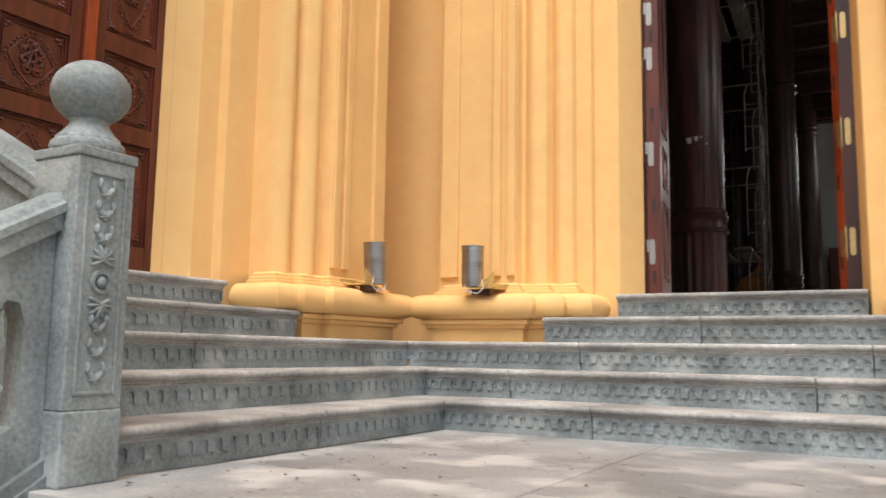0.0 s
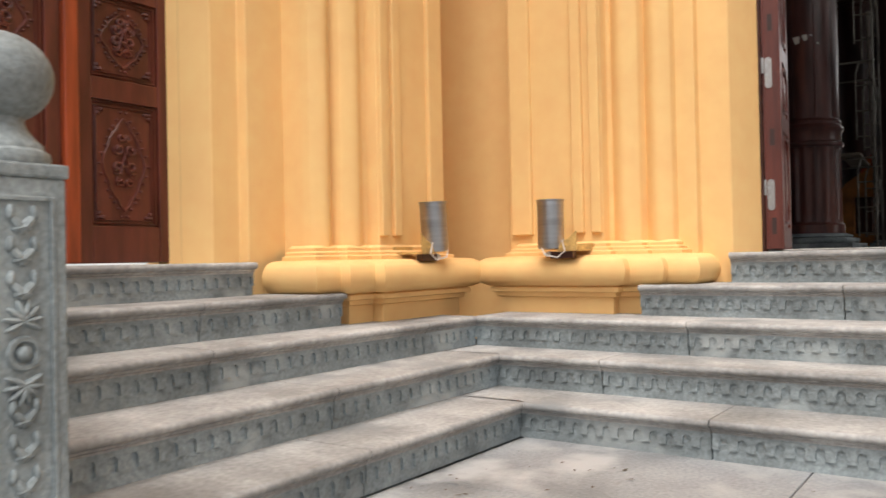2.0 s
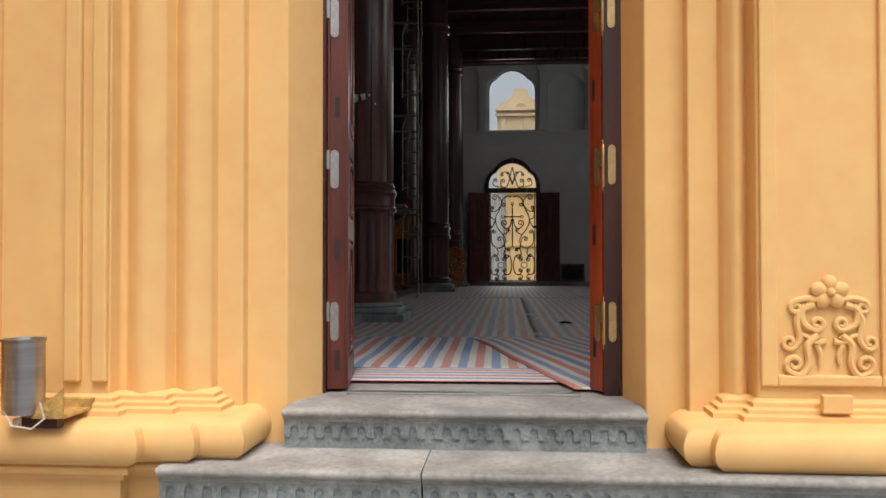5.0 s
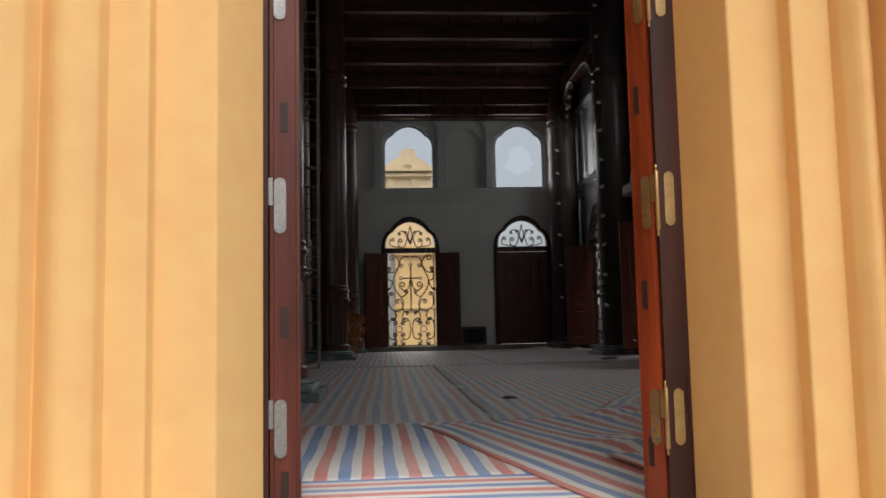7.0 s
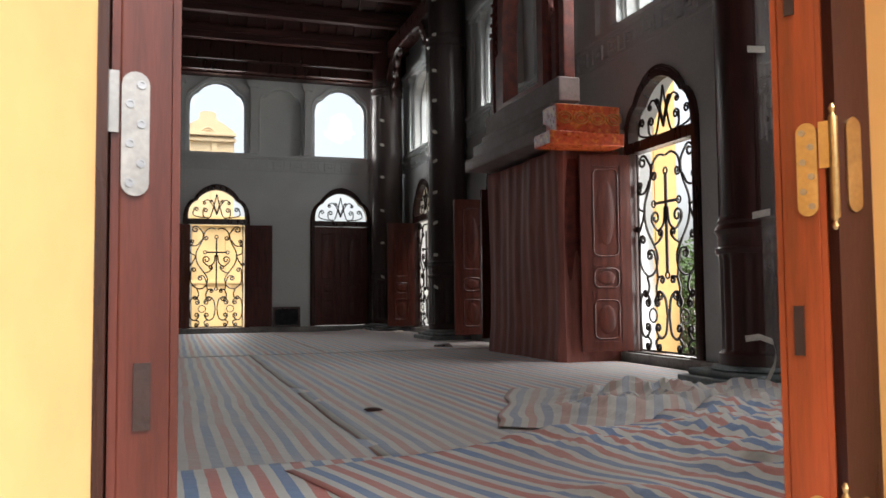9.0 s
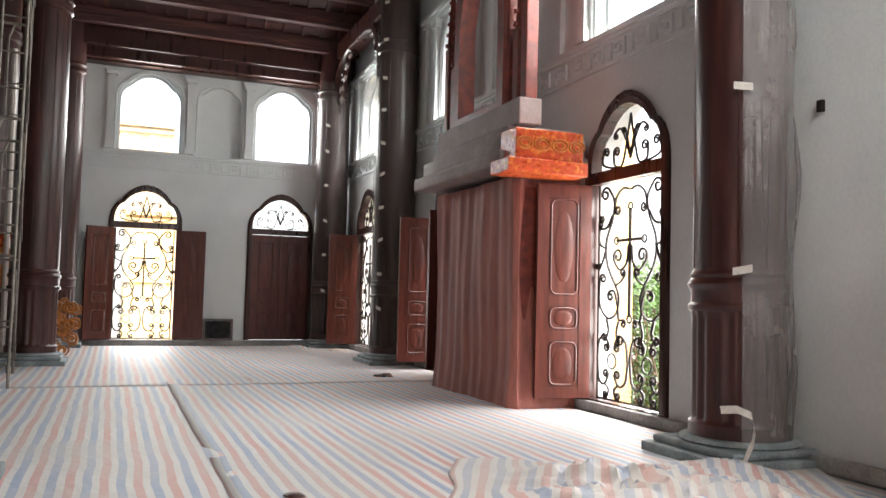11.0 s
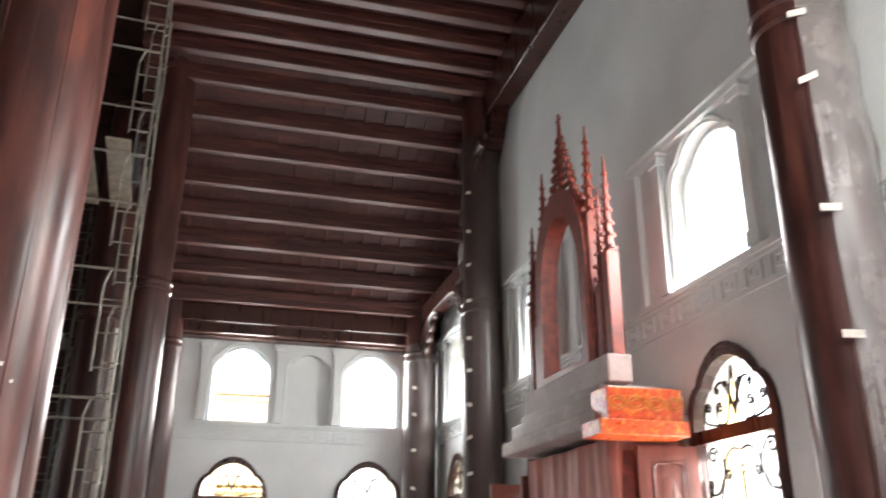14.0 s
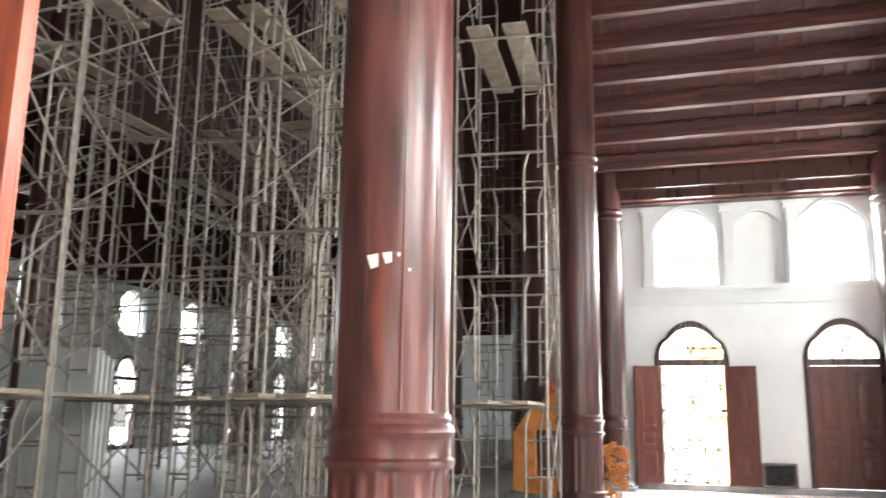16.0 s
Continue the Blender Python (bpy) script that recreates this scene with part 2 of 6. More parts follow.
def part(name, bm, material, parent=None, label="", smooth=False):
    ob = new(name, finish(bm, name, material, smooth))
    ob.parent = parent
    if label:
        tagged(ob, label)
    return ob


def thing(name, label, category, m=None, group="", kind=""):
    ob = new(name)
    if m is not None:
        ob.matrix_basis = m
    return tagged(ob, label, category, group, kind)


def add_box(bm, x0, x1, y0, y1, z0, z1, bevel=0.0):
    vs = [bm.verts.new((x, y, z)) for z in (z0, z1) for y in (y0, y1) for x in (x0, x1)]
    fs = [bm.faces.new([vs[i] for i in f]) for f in ((0, 2, 3, 1), (4, 5, 7, 6), (0, 1, 5, 4), (2, 6, 7, 3), (0, 4, 6, 2), (1, 3, 7, 5))]
    if bevel:
        es = list({e for f in fs for e in f.edges})
        bmesh.ops.bevel(bm, geom=es, offset=bevel, segments=2, profile=0.5, affect="EDGES")
    return bm


def box(x0, x1, y0, y1, z0, z1, bevel=0.0):
    return add_box(bmesh.new(), x0, x1, y0, y1, z0, z1, bevel)


def add_tube(bm, pts, r, sides=6, closed=False):
    pts = [Vector(p) for p in pts]
    rings, k = [], len(pts)
    up = None
    for i, p in enumerate(pts):
        a, b = pts[i - 1 if i or closed else 0], pts[(i + 1) % k if closed or i < k - 1 else i]
        d = (b - a).normalized()
        if up is None:
            up = Vector((0, 0, 1)) if abs(d.z) < 0.9 else Vector((1, 0, 0))
        s = d.cross(up).normalized()
        up = s.cross(d).normalized()
        rad = r[i] if isinstance(r, (list, tuple)) else r
        rings.append([bm.verts.new(p + rad * (math.cos(t) * s + math.sin(t) * up)) for t in (2 * math.pi * j / sides for j in range(sides))])
    for i in range(k if closed else k - 1):
        u, v = rings[i], rings[(i + 1) % k]
        for j in range(sides):
            bm.faces.new((u[j], u[(j + 1) % sides], v[(j + 1) % sides], v[j]))
    if not closed:
        bm.faces.new(rings[0][::-1])
        bm.faces.new(rings[-1])
    return bm


def add_lathe(bm, profile, sides=24, centre=(0, 0, 0), flutes=0, depth=0.0, span=None):
    """Turns (radius, height) pairs about z; flutes cut shallow grooves between the heights of span."""
    rings = []
    for r, z in profile:
        ring = []
        for j in range(sides):
            t = 2 * math.pi * j / sides
            rr = r
            if flutes and span and span[0] <= z <= span[1]:
                rr = r - depth * (0.5 + 0.5 * math.cos(flutes * t))
            ring.append(bm.verts.new((centre[0] + rr * math.cos(t), centre[1] + rr * math.sin(t), centre[2] + z)))
        rings.append(ring)
    for u, v in zip(rings, rings[1:]):
        for j in range(sides):
            bm.faces.new((u[j], u[(j + 1) % sides], v[(j + 1) % sides], v[j]))
    bm.faces.new(rings[0][::-1])
    bm.faces.new(rings[-1])
    return bm


def add_prism(bm, outline, holes, d0, d1, put):
    """A plate: outline and holes in (u, v), from depth d0 to d1; put(u, v, d) gives the place."""
    edges = []
    for loop in (outline, *holes):
        vs = [bm.verts.new(put(u, v, d0)) for u, v in loop]
        edges += [bm.edges.new((a, b)) for a, b in zip(vs, vs[1:] + vs[:1])]
    got = bmesh.ops.triangle_fill(bm, use_beauty=True, use_dissolve=False, edges=edges)
    faces = [g for g in got["geom"] if isinstance(g, bmesh.types.BMFace)]
    shift = Vector(put(0, 0, d1)) - Vector(put(0, 0, d0))
    ext = bmesh.ops.extrude_face_region(bm, geom=faces)
    bmesh.ops.translate(bm, vec=shift, verts=[g for g in ext["geom"] if isinstance(g, bmesh.types.BMVert)])
    return bm


def sweep(profile, path, name="sweep"):
    """Lofts (offset outward, height) pairs along an open plan line, with mitred corners. Outward is to the right of the line's direction."""
    bm = bmesh.new()
    k = len(path)
    P = [Vector(p) for p in path]
    mit = []
    for i in range(k):
        ns = []
        for a, b in ((i - 1, i), (i, i + 1)):
            if 0 <= a and b < k:
                d = (P[b] - P[a]).normalized()
                ns.append(Vector((d.y, -d.x)))
        n = sum(ns, Vector((0, 0)))
        n.normalize()
        mit.append(n / max(0.35, n.dot(ns[0])))
    rows = [[bm.verts.new((P[i].x + mit[i].x * o, P[i].y + mit[i].y * o, z)) for i in range(k)] for o, z in profile]
    for u, v in zip(rows, rows[1:]):
        for i in range(k - 1):
            bm.faces.new((u[i], u[i + 1], v[i + 1], v[i]))
    return bm


def foil(w, h0, rise):
    """The outline of a three-lobed arch: from the left foot up and over to the right foot."""
    half = [(-0.5, 0.0), (-0.497, 0.16), (-0.475, 0.34), (-0.435, 0.48), (-0.385, 0.565), (-0.345, 0.6), (-0.315, 0.69), (-0.26, 0.8), (-0.18, 0.905), (-0.09, 0.975)]
    pts = [(x * w, h0 + y * rise) for x, y in half]
    return pts + [(0, h0 + rise)] + [(-x, y) for x, y in reversed(pts)]


def arched(cx, w, z0, h0, rise):
    return [(cx - w / 2, z0)] + [(cx + x, y) for x, y in foil(w, h0, rise)] + [(cx + w / 2, z0)]

# ---- outside: ground, landing, steps ----
RISE = 0.173
FLOOR = 5 * RISE
SX = [-2.49, -2.827, -3.168, -3.473, -3.789]
SY = [4.26, 4.612, 4.928, 5.26, 5.61]

tagged(part("ground", box(-150, 150, -150, 150, -1.7, -1.4), GROUND), "flat grey yard ground round the church", kind="structure")
pavement = tagged(part("pavement", box(-2.6, 5.2, 1.72, 4.4, -1.39, -0.03), STONE), "grey stone landing with worn pale patches", kind="structure")

lower = tagged(part("lower_stairs", box(-2.4, 5.2, 1.66, 1.72, -1.4, -0.035), STONE), "grey stone stairs below the landing", kind="structure")
for k in range(1, 8):
    part("stair_step", box(-2.4, 5.2, 1.66 - 0.33 * k, 1.66 - 0.33 * (k - 1) - 0.004, -1.4, -RISE * k, 0.012), TREAD, lower)


def slab_profile(depth):
    """Tread with a rounded nose: (distance in, height) pairs."""
    pts = [(0.0, -0.062), (-0.008, -0.058), (-0.008, -0.05), (-0.016, -0.046), (-0.016, -0.038), (-0.024, -0.034)]
    for i in range(7):
        a = -math.pi / 2 + math.pi * i / 6
        pts.append((-0.026 - 0.016 * math.cos(a), -0.017 + 0.017 * math.sin(a)))
    return pts + [(depth, 0.0), (depth, -0.062)]


def extrude_along(bm, pts, l0, l1, put):
    a = [bm.verts.new(put(l0, d, z)) for d, z in pts]
    b = [bm.verts.new(put(l1, d, z)) for d, z in pts]
    for i in range(len(pts)):
        j = (i + 1) % len(pts)
        bm.faces.new((a[i], a[j], b[j], b[i]))
    bm.faces.new(a)
    bm.faces.new(b[::-1])
    return bm


def carving(bm, l0, l1, put, top, low, bottom):
    """A proud band along the riser whose lower edge is cut by a row of round-headed niches."""
    count = max(1, round((l1 - l0) / 0.074))
    p = (l1 - l0) / count
    line = []
    for i in range(count):
        s = l0 + i * p
        line += [(s, low), (s + 0.38 * p, low)]
        for j in range(7):
            a = math.pi - math.pi * j / 6
            line.append((s + 0.635 * p + 0.25 * p * math.cos(a), low + 0.032 + 0.25 * p * math.sin(a)))
        line += [(s + 0.89 * p, low)]
    line.append((l1, low))
    fine = [line[0]]
    for q in line[1:]:
        if q[0] <= fine[-1][0]:
            q = (fine[-1][0] + 0.0006, q[1])
        fine.append(q)
    up = [bm.verts.new(put(s, -0.008, top)) for s, _ in fine]
    dn = [bm.verts.new(put(s, -0.008, z)) for s, z in fine]
    bk = [bm.verts.new(put(s, 0.004, z)) for s, z in fine]
    for i in range(len(fine) - 1):
        bm.faces.new((up[i], up[i + 1], dn[i + 1], dn[i]))
        bm.faces.new((dn[i], dn[i + 1], bk[i + 1], bk[i]))


def flight(name, label, k, l0, l1, depth, put, lengths):
    """One step of a flight, made of tread slabs and carved riser stones end to end."""
    step = thing(name, label, "step", group="stone steps before the doors", kind="structure")
    s, i = l0, 0
    while s < l1 - 1e-6:
        e = min(l1, s + lengths[i % len(lengths)])
        if l1 - e < 0.25:
            e = l1
        g = 0.0025
        bm = extrude_along(bmesh.new(), slab_profile(depth), s + g, e - g, put)
        part("tread_slab", bm, TREAD, step, smooth=True)
        bm = extrude_along(bmesh.new(), [(0.003, -0.06), (0.003, -RISE), (0.1, -RISE), (0.1, -0.06)], s + g * 1.5, e - g * 1.5, put)
        carving(bm, s + g * 1.5, e - g * 1.5, put, -0.058, -0.125, -RISE)
        part("riser_stone", bm, STONE, step)
        s, i = e, i + 1
    return step


LAB = "carved grey stone step with rounded worn nosing"
for k in range(1, 6):
    z, nx, ny = RISE * k, SX[k - 1], SY[k - 1]

    def right_put(l, d, h, ny=ny, z=z):
        return (l, ny + 0.02 + d, z + h)

    def left_put(l, d, h, nx=nx, z=z):
        return (nx - 0.02 - d, l, z + h)

    nxt = SY[k] - ny + 0.03 if k < 5 else 0.5
    if k <= 2:
        flight("stone_step", LAB, k, SX[k] - 0.02, 5.2, nxt, right_put, [1.55 - 0.3 * k, 1.7, 1.5])
        flight("stone_step", LAB, k, 1.98, ny + 0.02, SX[k - 1] - SX[k] + 0.03, left_put, [0.95 + 0.2 * k, 1.3])
    elif k == 3:
        flight("stone_step", LAB, k, nx - 0.02, 5.2, 0.86, right_put, [1.28, 1.62, 1.6])
        flight("stone_step", LAB, k, 1.98, ny + 0.02, 0.86, left_put, [1.0, 1.45])
    elif k == 4:
        flight("stone_step", LAB, k, -2.29, 5.2, 0.62, right_put, [1.05, 1.75, 1.5])
        flight("stone_step", LAB, k, 1.98, 4.11, 0.62, left_put, [1.2, 1.4])
    else:
        flight("stone_step", LAB + " at the open door", k, -1.884, -0.325, 0.6, right_put, [1.7])
        flight("stone_step", LAB + " at the carved door", k, 1.98, 3.78, 0.6, left_put, [2.0])

# landing slabs
for i in range(6):
    for j in range(3):
        x0, x1 = -2.5 + i * 1.29, -2.5 + (i + 1) * 1.29
        y0, y1 = 1.68 + j * 0.875, 1.68 + (j + 1) * 0.875
        part("paving_slab", box(x0 + 0.003, x1 - 0.003, y0 + 0.003, y1 - 0.003, -0.03, random.uniform(-0.0015, 0.0015), 0.004), PAVE, pavement)

# ---- facade ----


def mirror_corner(pts):
    return [(-3.168 - (y - 4.928), 4.928 - (x + 3.168)) for x, y in reversed(pts)]


def rib(x0, x1, y, bulge):
    return [(x0 + (x1 - x0) * i / 8, y - bulge * math.sin(math.pi * i / 8)) for i in range(9)]


RIGHT_PIL = [(-3.22, 5.66), (-3.22, 5.43), (-2.57, 5.43), (-2.57, 5.52)] + rib(-2.545, -2.375, 5.535, 0.05) + rib(-2.36, -2.20, 5.605, 0.05) + [(-2.19, 5.66)]
LEFT_PIL = [(-3.93, 4.1)] + [(x + 0.14, y + 0.15) for x, y in mirror_corner(RIGHT_PIL)]
RIGHT_BASES = [[(-3.14, 5.7), (-3.14, 5.43), (-2.57, 5.43), (-2.57, 5.7)], [(-2.9, 5.5), (-2.37, 5.5), (-2.37, 5.75)], [(-2.9, 5.57), (-2.19, 5.57), (-2.19, 5.75)]]
LEFT_BASES = [[(x + 0.14, y + 0.15) for x, y in mirror_corner(b)] for b in RIGHT_BASES]
FAR_BASES = [[(0.09, 5.7), (0.09, 5.5), (0.8, 5.5), (0.8, 5.7)], [(-0.01, 5.75), (-0.01, 5.575), (0.95, 5.575), (0.95, 5.75)]]
FAR_PIL = [(-0.02, 5.66)] + rib(-0.01, 0.085, 5.62, 0.05) + [(0.09, 5.57), (0.09, 5.50), (0.80, 5.50), (0.80, 5.57)] + rib(0.81, 0.95, 5.62, 0.05) + [(0.96, 5.66)]
BASE = [(0.095, 0.512), (0.095, 0.615), (0.12, 0.622), (0.12, 0.645), (0.15, 0.652), (0.15, 0.675)]
for i in range(11):
    a = -math.pi / 2 + math.pi * i / 10
    BASE.append((0.135 + 0.088 * math.cos(a), 0.775 + 0.09 * math.sin(a)))
BASE += [(0.075, 0.868), (0.075, 0.888), (0.05, 0.895), (0.05, 0.91), (0.025, 0.918), (0.025, 0.935), (0.0, 0.95), (-0.03, 0.95)]


def rounded(path, r=0.018):
    """The plan line with its corners eased by short arcs."""
    out = [path[0]]
    for a, b, c in zip(path, path[1:], path[2:]):
        A, B, C = Vector(a), Vector(b), Vector(c)
        u, v = (A - B), (C - B)
        k = min(r, u.length * 0.35, v.length * 0.35)
        p, q = B + u.normalized() * k, B + v.normalized() * k
        for t in (0.0, 0.33, 0.67, 1.0):
            out.append(tuple((1 - t) ** 2 * p + 2 * t * (1 - t) * B + t * t * q))
    return out + [path[-1]]


def pilaster(name, path, bases, strips, along, label):
    ob = thing(name, label, "pilaster", group="ochre pilasters beside the doors", kind="structure")
    part("shaft", sweep([(0, 0.9), (0, 12.0)], rounded(path, 0.012)), OCHRE, ob, smooth=True)
    for b in bases:
        part("moulded_base", sweep(BASE, b), OCHRE, ob, smooth=True)
    for s in strips:
        part("raised_strip", along(*s), OCHRE, ob)
    return ob


def right_strip(a, b, front):
    return box(a, b, front - 0.028, front + 0.01, 1.0, 12.0, 0.008)


def left_strip(a, b, front):
    lo, hi = 5.078 - (b + 3.168), 5.078 - (a + 3.168)
    f = -3.028 - (front - 4.928)
    return box(f - 0.01, f + 0.028, lo, hi, 1.0, 12.0, 0.008)


STRIPS = [(-3.19, -3.045, 5.43), (-2.76, -2.69, 5.43), (-2.64, -2.575, 5.43)]
pilaster("pilaster", RIGHT_PIL, RIGHT_BASES, STRIPS, right_strip, "ochre painted stepped pilaster with rounded moulded base")
pilaster("pilaster", LEFT_PIL, LEFT_BASES, STRIPS, left_strip, "ochre painted stepped pilaster with rounded moulded base")
far_pil = pilaster("pilaster", FAR_PIL, FAR_BASES, [], right_strip, "ochre pilaster with framed panel and flower relief")
fr = bmesh.new()
for a, b in ((0.10, 0.165), (0.565, 0.785)):
    add_box(fr, a, b, 5.478, 5.51, 1.0, 12.0, 0.008)
add_box(fr, 0.165, 0.565, 5.478, 5.51, 1.0, 1.045, 0.008)
part("panel_frame", fr, OCHRE, far_pil)
part("cover_plate", box(0.315, 0.43, 5.42, 5.455, 0.905, 0.975, 0.004), OCHRE, far_pil, "small bare junction plate")

# walls of the facade: the corner face, the jambs and what lies over the doors
CORNER = [(-2.22, 5.66), (-2.075, 5.66), (-2.075, 5.73), (-1.895, 5.73), (-1.80, 6.06)]
wall_front = thing("wall_front", "smooth ochre painted church facade", "wall", kind="structure")
part("corner_face", sweep([(0, 0.3), (0, 12)], [(-4.2, 5.66), (-3.9, 5.66), (-3.2, 5.66)]), OCHRE, wall_front)
part("jamb", sweep([(0, 0.3), (0, 12)], rounded(CORNER, 0.01)), OCHRE, wall_front, smooth=True)
part("jamb", sweep([(0, 0.3), (0, 12)], rounded([(-0.373, 6.06), (-0.313, 5.73), (-0.145, 5.73), (-0.145, 5.66), (0.02, 5.66)], 0.01)), OCHRE, wall_front, smooth=True)
# the arched hole is an unseen addition, made for the fill lamp behind it
part("facade_panel", add_prism(bmesh.new(), [(0.93, 0.3), (9.0, 0.3), (9.0, 12.0), (0.93, 12.0)], [arched(2.24, 1.31, 5.245, 6.33, 0.64)], 0.0, 0.4, lambda u, v, d: (u, 5.66 + d, v)), OCHRE, wall_front)
part("lintel", box(-1.9, -0.31, 5.74, 6.2, 4.9, 12.0, 0.01), OCHRE, wall_front)
wall_side = thing("wall_side", "smooth ochre painted wall beside the carved door", "wall", kind="structure")
part("corner_face", sweep([(0, 0.3), (0, 12)], mirror_corner([(-4.2, 5.662), (-3.9, 5.662), (-3.2, 5.662)])), OCHRE, wall_side)
part("jamb", sweep([(0, 0.3), (0, 12)], rounded(mirror_corner(CORNER), 0.01)), OCHRE, wall_side, smooth=True)
part("corner_face", sweep([(0, 0.3), (0, 12)], [(-3.902, 3.96), (-3.902, 4.5)]), OCHRE, wall_side)
part("wall_rest", box(-4.6, -3.97, -6.0, 1.3, -1.4, 12.0), OCHRE, wall_side)
part("wall_rest", box(-4.6, -4.3, 3.7, 6.2, -1.4, 12.0), OCHRE, wall_side)
part("lintel", box(-4.6, -3.99, 1.3, 3.7, 5.4, 12.0), OCHRE, wall_side)

# ---- inner shell ----
XL, XR, YF, YE = -21.8, 3.76, 25.0, 56.0
H0, H1 = 7.12, 11.3
DOOR_W, DOOR_Z0, DOOR_Z1 = 1.31, 0.97, 3.465
WIN_W, WIN_Z0 = 1.37, 5.2


def door_hole(c):
    return arched(c, DOOR_W + 0.16, DOOR_Z0 - 0.1, 3.52, 0.87)


def win_hole(c):
    return arched(c, WIN_W, WIN_Z0, 6.33, 0.64)


def far_put(u, v, d):
    return (u, YF + d, v)


def right_wall_put(u, v, d):
    return (XR + d, u, v)


def left_wall_put(u, v, d):
    return (XL - d, u, v)


FAR_DOORS = [-0.77, 2.24]
RIGHT_DOORS = [13.1, 17.97, 22.85, 8.23]
RIGHT_WINDOWS = [13.1, 17.97, 22.85, 8.23]
LEFT_DOORS = [22.4, 26.2, 28.9, 33.5, 37.5, 41.5, 46.0, 50.0]
wall_far = tagged(part("wall_far", add_prism(bmesh.new(), [(-2.85, 0.3), (XR + 0.4, 0.3), (XR + 0.4, 12.5), (-2.85, 12.5)], [h(c) for c in FAR_DOORS for h in (door_hole, win_hole)] + [arched(0.745, 0.98, WIN_Z0, 6.42, 0.42)], 0.0, 0.35, far_put), WHITE), "pale blue-white plastered wall with arched openings", kind="structure")
wall_right = tagged(part("wall_right", add_prism(bmesh.new(), [(5.8, 0.3), (25.0, 0.3), (25.0, 12.5), (5.8, 12.5)], [door_hole(c) for c in RIGHT_DOORS] + [win_hole(c) for c in RIGHT_WINDOWS], 0.0, 0.35, right_wall_put), WHITE), "pale white plastered wall with arched openings", kind="structure")
wall_left = tagged(part("wall_left", add_prism(bmesh.new(), [(5.8, 0.3), (YE, 0.3), (YE, 12.5), (5.8, 12.5)], [h(c) for c in LEFT_DOORS for h in (door_hole, win_hole)], 0.0, 0.35, left_wall_put), WHITE), "white plastered wall beyond the scaffolding", kind="structure")
wall_near = thing("wall_near", "white plastered inner face of the entrance wall", "wall", kind="structure")
part("wall_face", box(XL, -1.9, 6.14, 6.22, 0.3, 12.5), WHITE, wall_near)
# same added hole on the inner face, to match the fill lamp
part("wall_face", add_prism(bmesh.new(), [(-0.17, 0.3), (XR, 0.3), (XR, 12.5), (-0.17, 12.5)], [arched(2.24, 1.31, 5.245, 6.33, 0.64)], 0.0, 0.08, lambda u, v, d: (u, 6.14 + d, v)), WHITE, wall_near)
part("wall_face", box(-1.9, -0.31, 6.2, 6.22, 4.9, 12.5), WHITE, wall_near)
tagged(part("floor", box(XL - 0.3, XR + 0.3, 6.05, YF + 0.3, 0.4, FLOOR - 0.006), DUSTFLOOR), "dusty grey tiled church floor", kind="structure")
tagged(part("floor_nave", box(XL - 0.3, -2.86, YF + 0.31, YE, 0.4, FLOOR - 0.006), DUSTFLOOR), "dusty grey tiled nave floor", kind="structure")
tagged(part("wall_nave_side", box(-3.2, -2.86, YF + 0.36, YE, 0.3, 12.5), WHITE), "white plastered side wall of the nave", kind="structure")
tagged(part("wall_nave_end", box(XL, -2.86, YE, YE + 0.3, 0.3, 12.5), WHITE), "white plastered end wall of the nave", kind="structure")
up = bmesh.new()
for y in range(12):
    add_box(up, XL + 0.02, XL + 0.14, 8.0 + 4 * y, 11.97 + 4 * y, 7.15, 11.95, 0.01)
for x in range(4):
    add_box(up, XL + 0.2 + 4.5 * x, XL + 4.66 + 4.5 * x, YE - 0.14, YE - 0.02, 7.15, 11.95, 0.01)
tagged(part("trim_nave", up, NAVEWOOD), "dark timber boarding high on the nave walls", kind="structure")
tagged(part("ceiling_nave", box(XL, -3.25, 6.2, YE, 12.0, 12.2), NAVEWOOD), "dark timber nave ceiling", kind="structure")
# unseen slab above the ceilings, added to keep sun and sky out
rf = add_box(box(XL - 1, -2.6, 5.0, YE + 1, 13.2, 13.5), -2.6, XR + 1, 5.0, YF + 0.8, 13.2, 13.5)
tagged(part("roof_slab", rf, DARKWOOD), "unseen flat slab over the church that blocks the sky", kind="structure")

# ceiling: a slope with purlins from the far wall, then a flat beamed part
cm = bmesh.new()
SL0, SL1 = (YF, H0 + 0.15), (19.9, 11.35)


def slope_z(y):
    return SL0[1] + (SL1[1] - SL0[1]) * (SL0[0] - y) / (SL0[0] - SL1[0])


for a, b in (((SL0[0], SL0[1]), (SL1[0], SL1[1])), ((SL1[0], SL1[1]), (13.0, 13.0)), ((13.0, 13.0), (6.0, 11.3))):
    vs = [cm.verts.new((x, y, z)) for x, y, z in ((-3.2, a[0], a[1]), (XR, a[0], a[1]), (XR, b[0], b[1]), (-3.2, b[0], b[1]))]
    ws = [cm.verts.new(v.co + Vector((0, 0, 0.1))) for v in vs]
    cm.faces.new(vs)
    cm.faces.new(ws[::-1])
for i in range(22):
    y = YF - 0.9 - i * 0.565
    if y > SL1[0]:
        z = slope_z(y)
    else:
        z = SL1[1] + (13.0 - SL1[1]) * (SL1[0] - y) / (SL1[0] - 13.0)
    if y < 13.4:
        break
    add_box(cm, -3.2, XR, y - 0.10, y + 0.10, z - 0.30, z + 0.05, 0.02)
    add_box(cm, -3.2, XR, y - 0.14, y + 0.14, z - 0.14, z - 0.02)
for i in range(17):
    x = -3.1 + i * 0.42
    add_box(cm, x, x + 0.09, 19.9, YF - 0.2, 0, 0.06)
cm.verts.ensure_lookup_table()
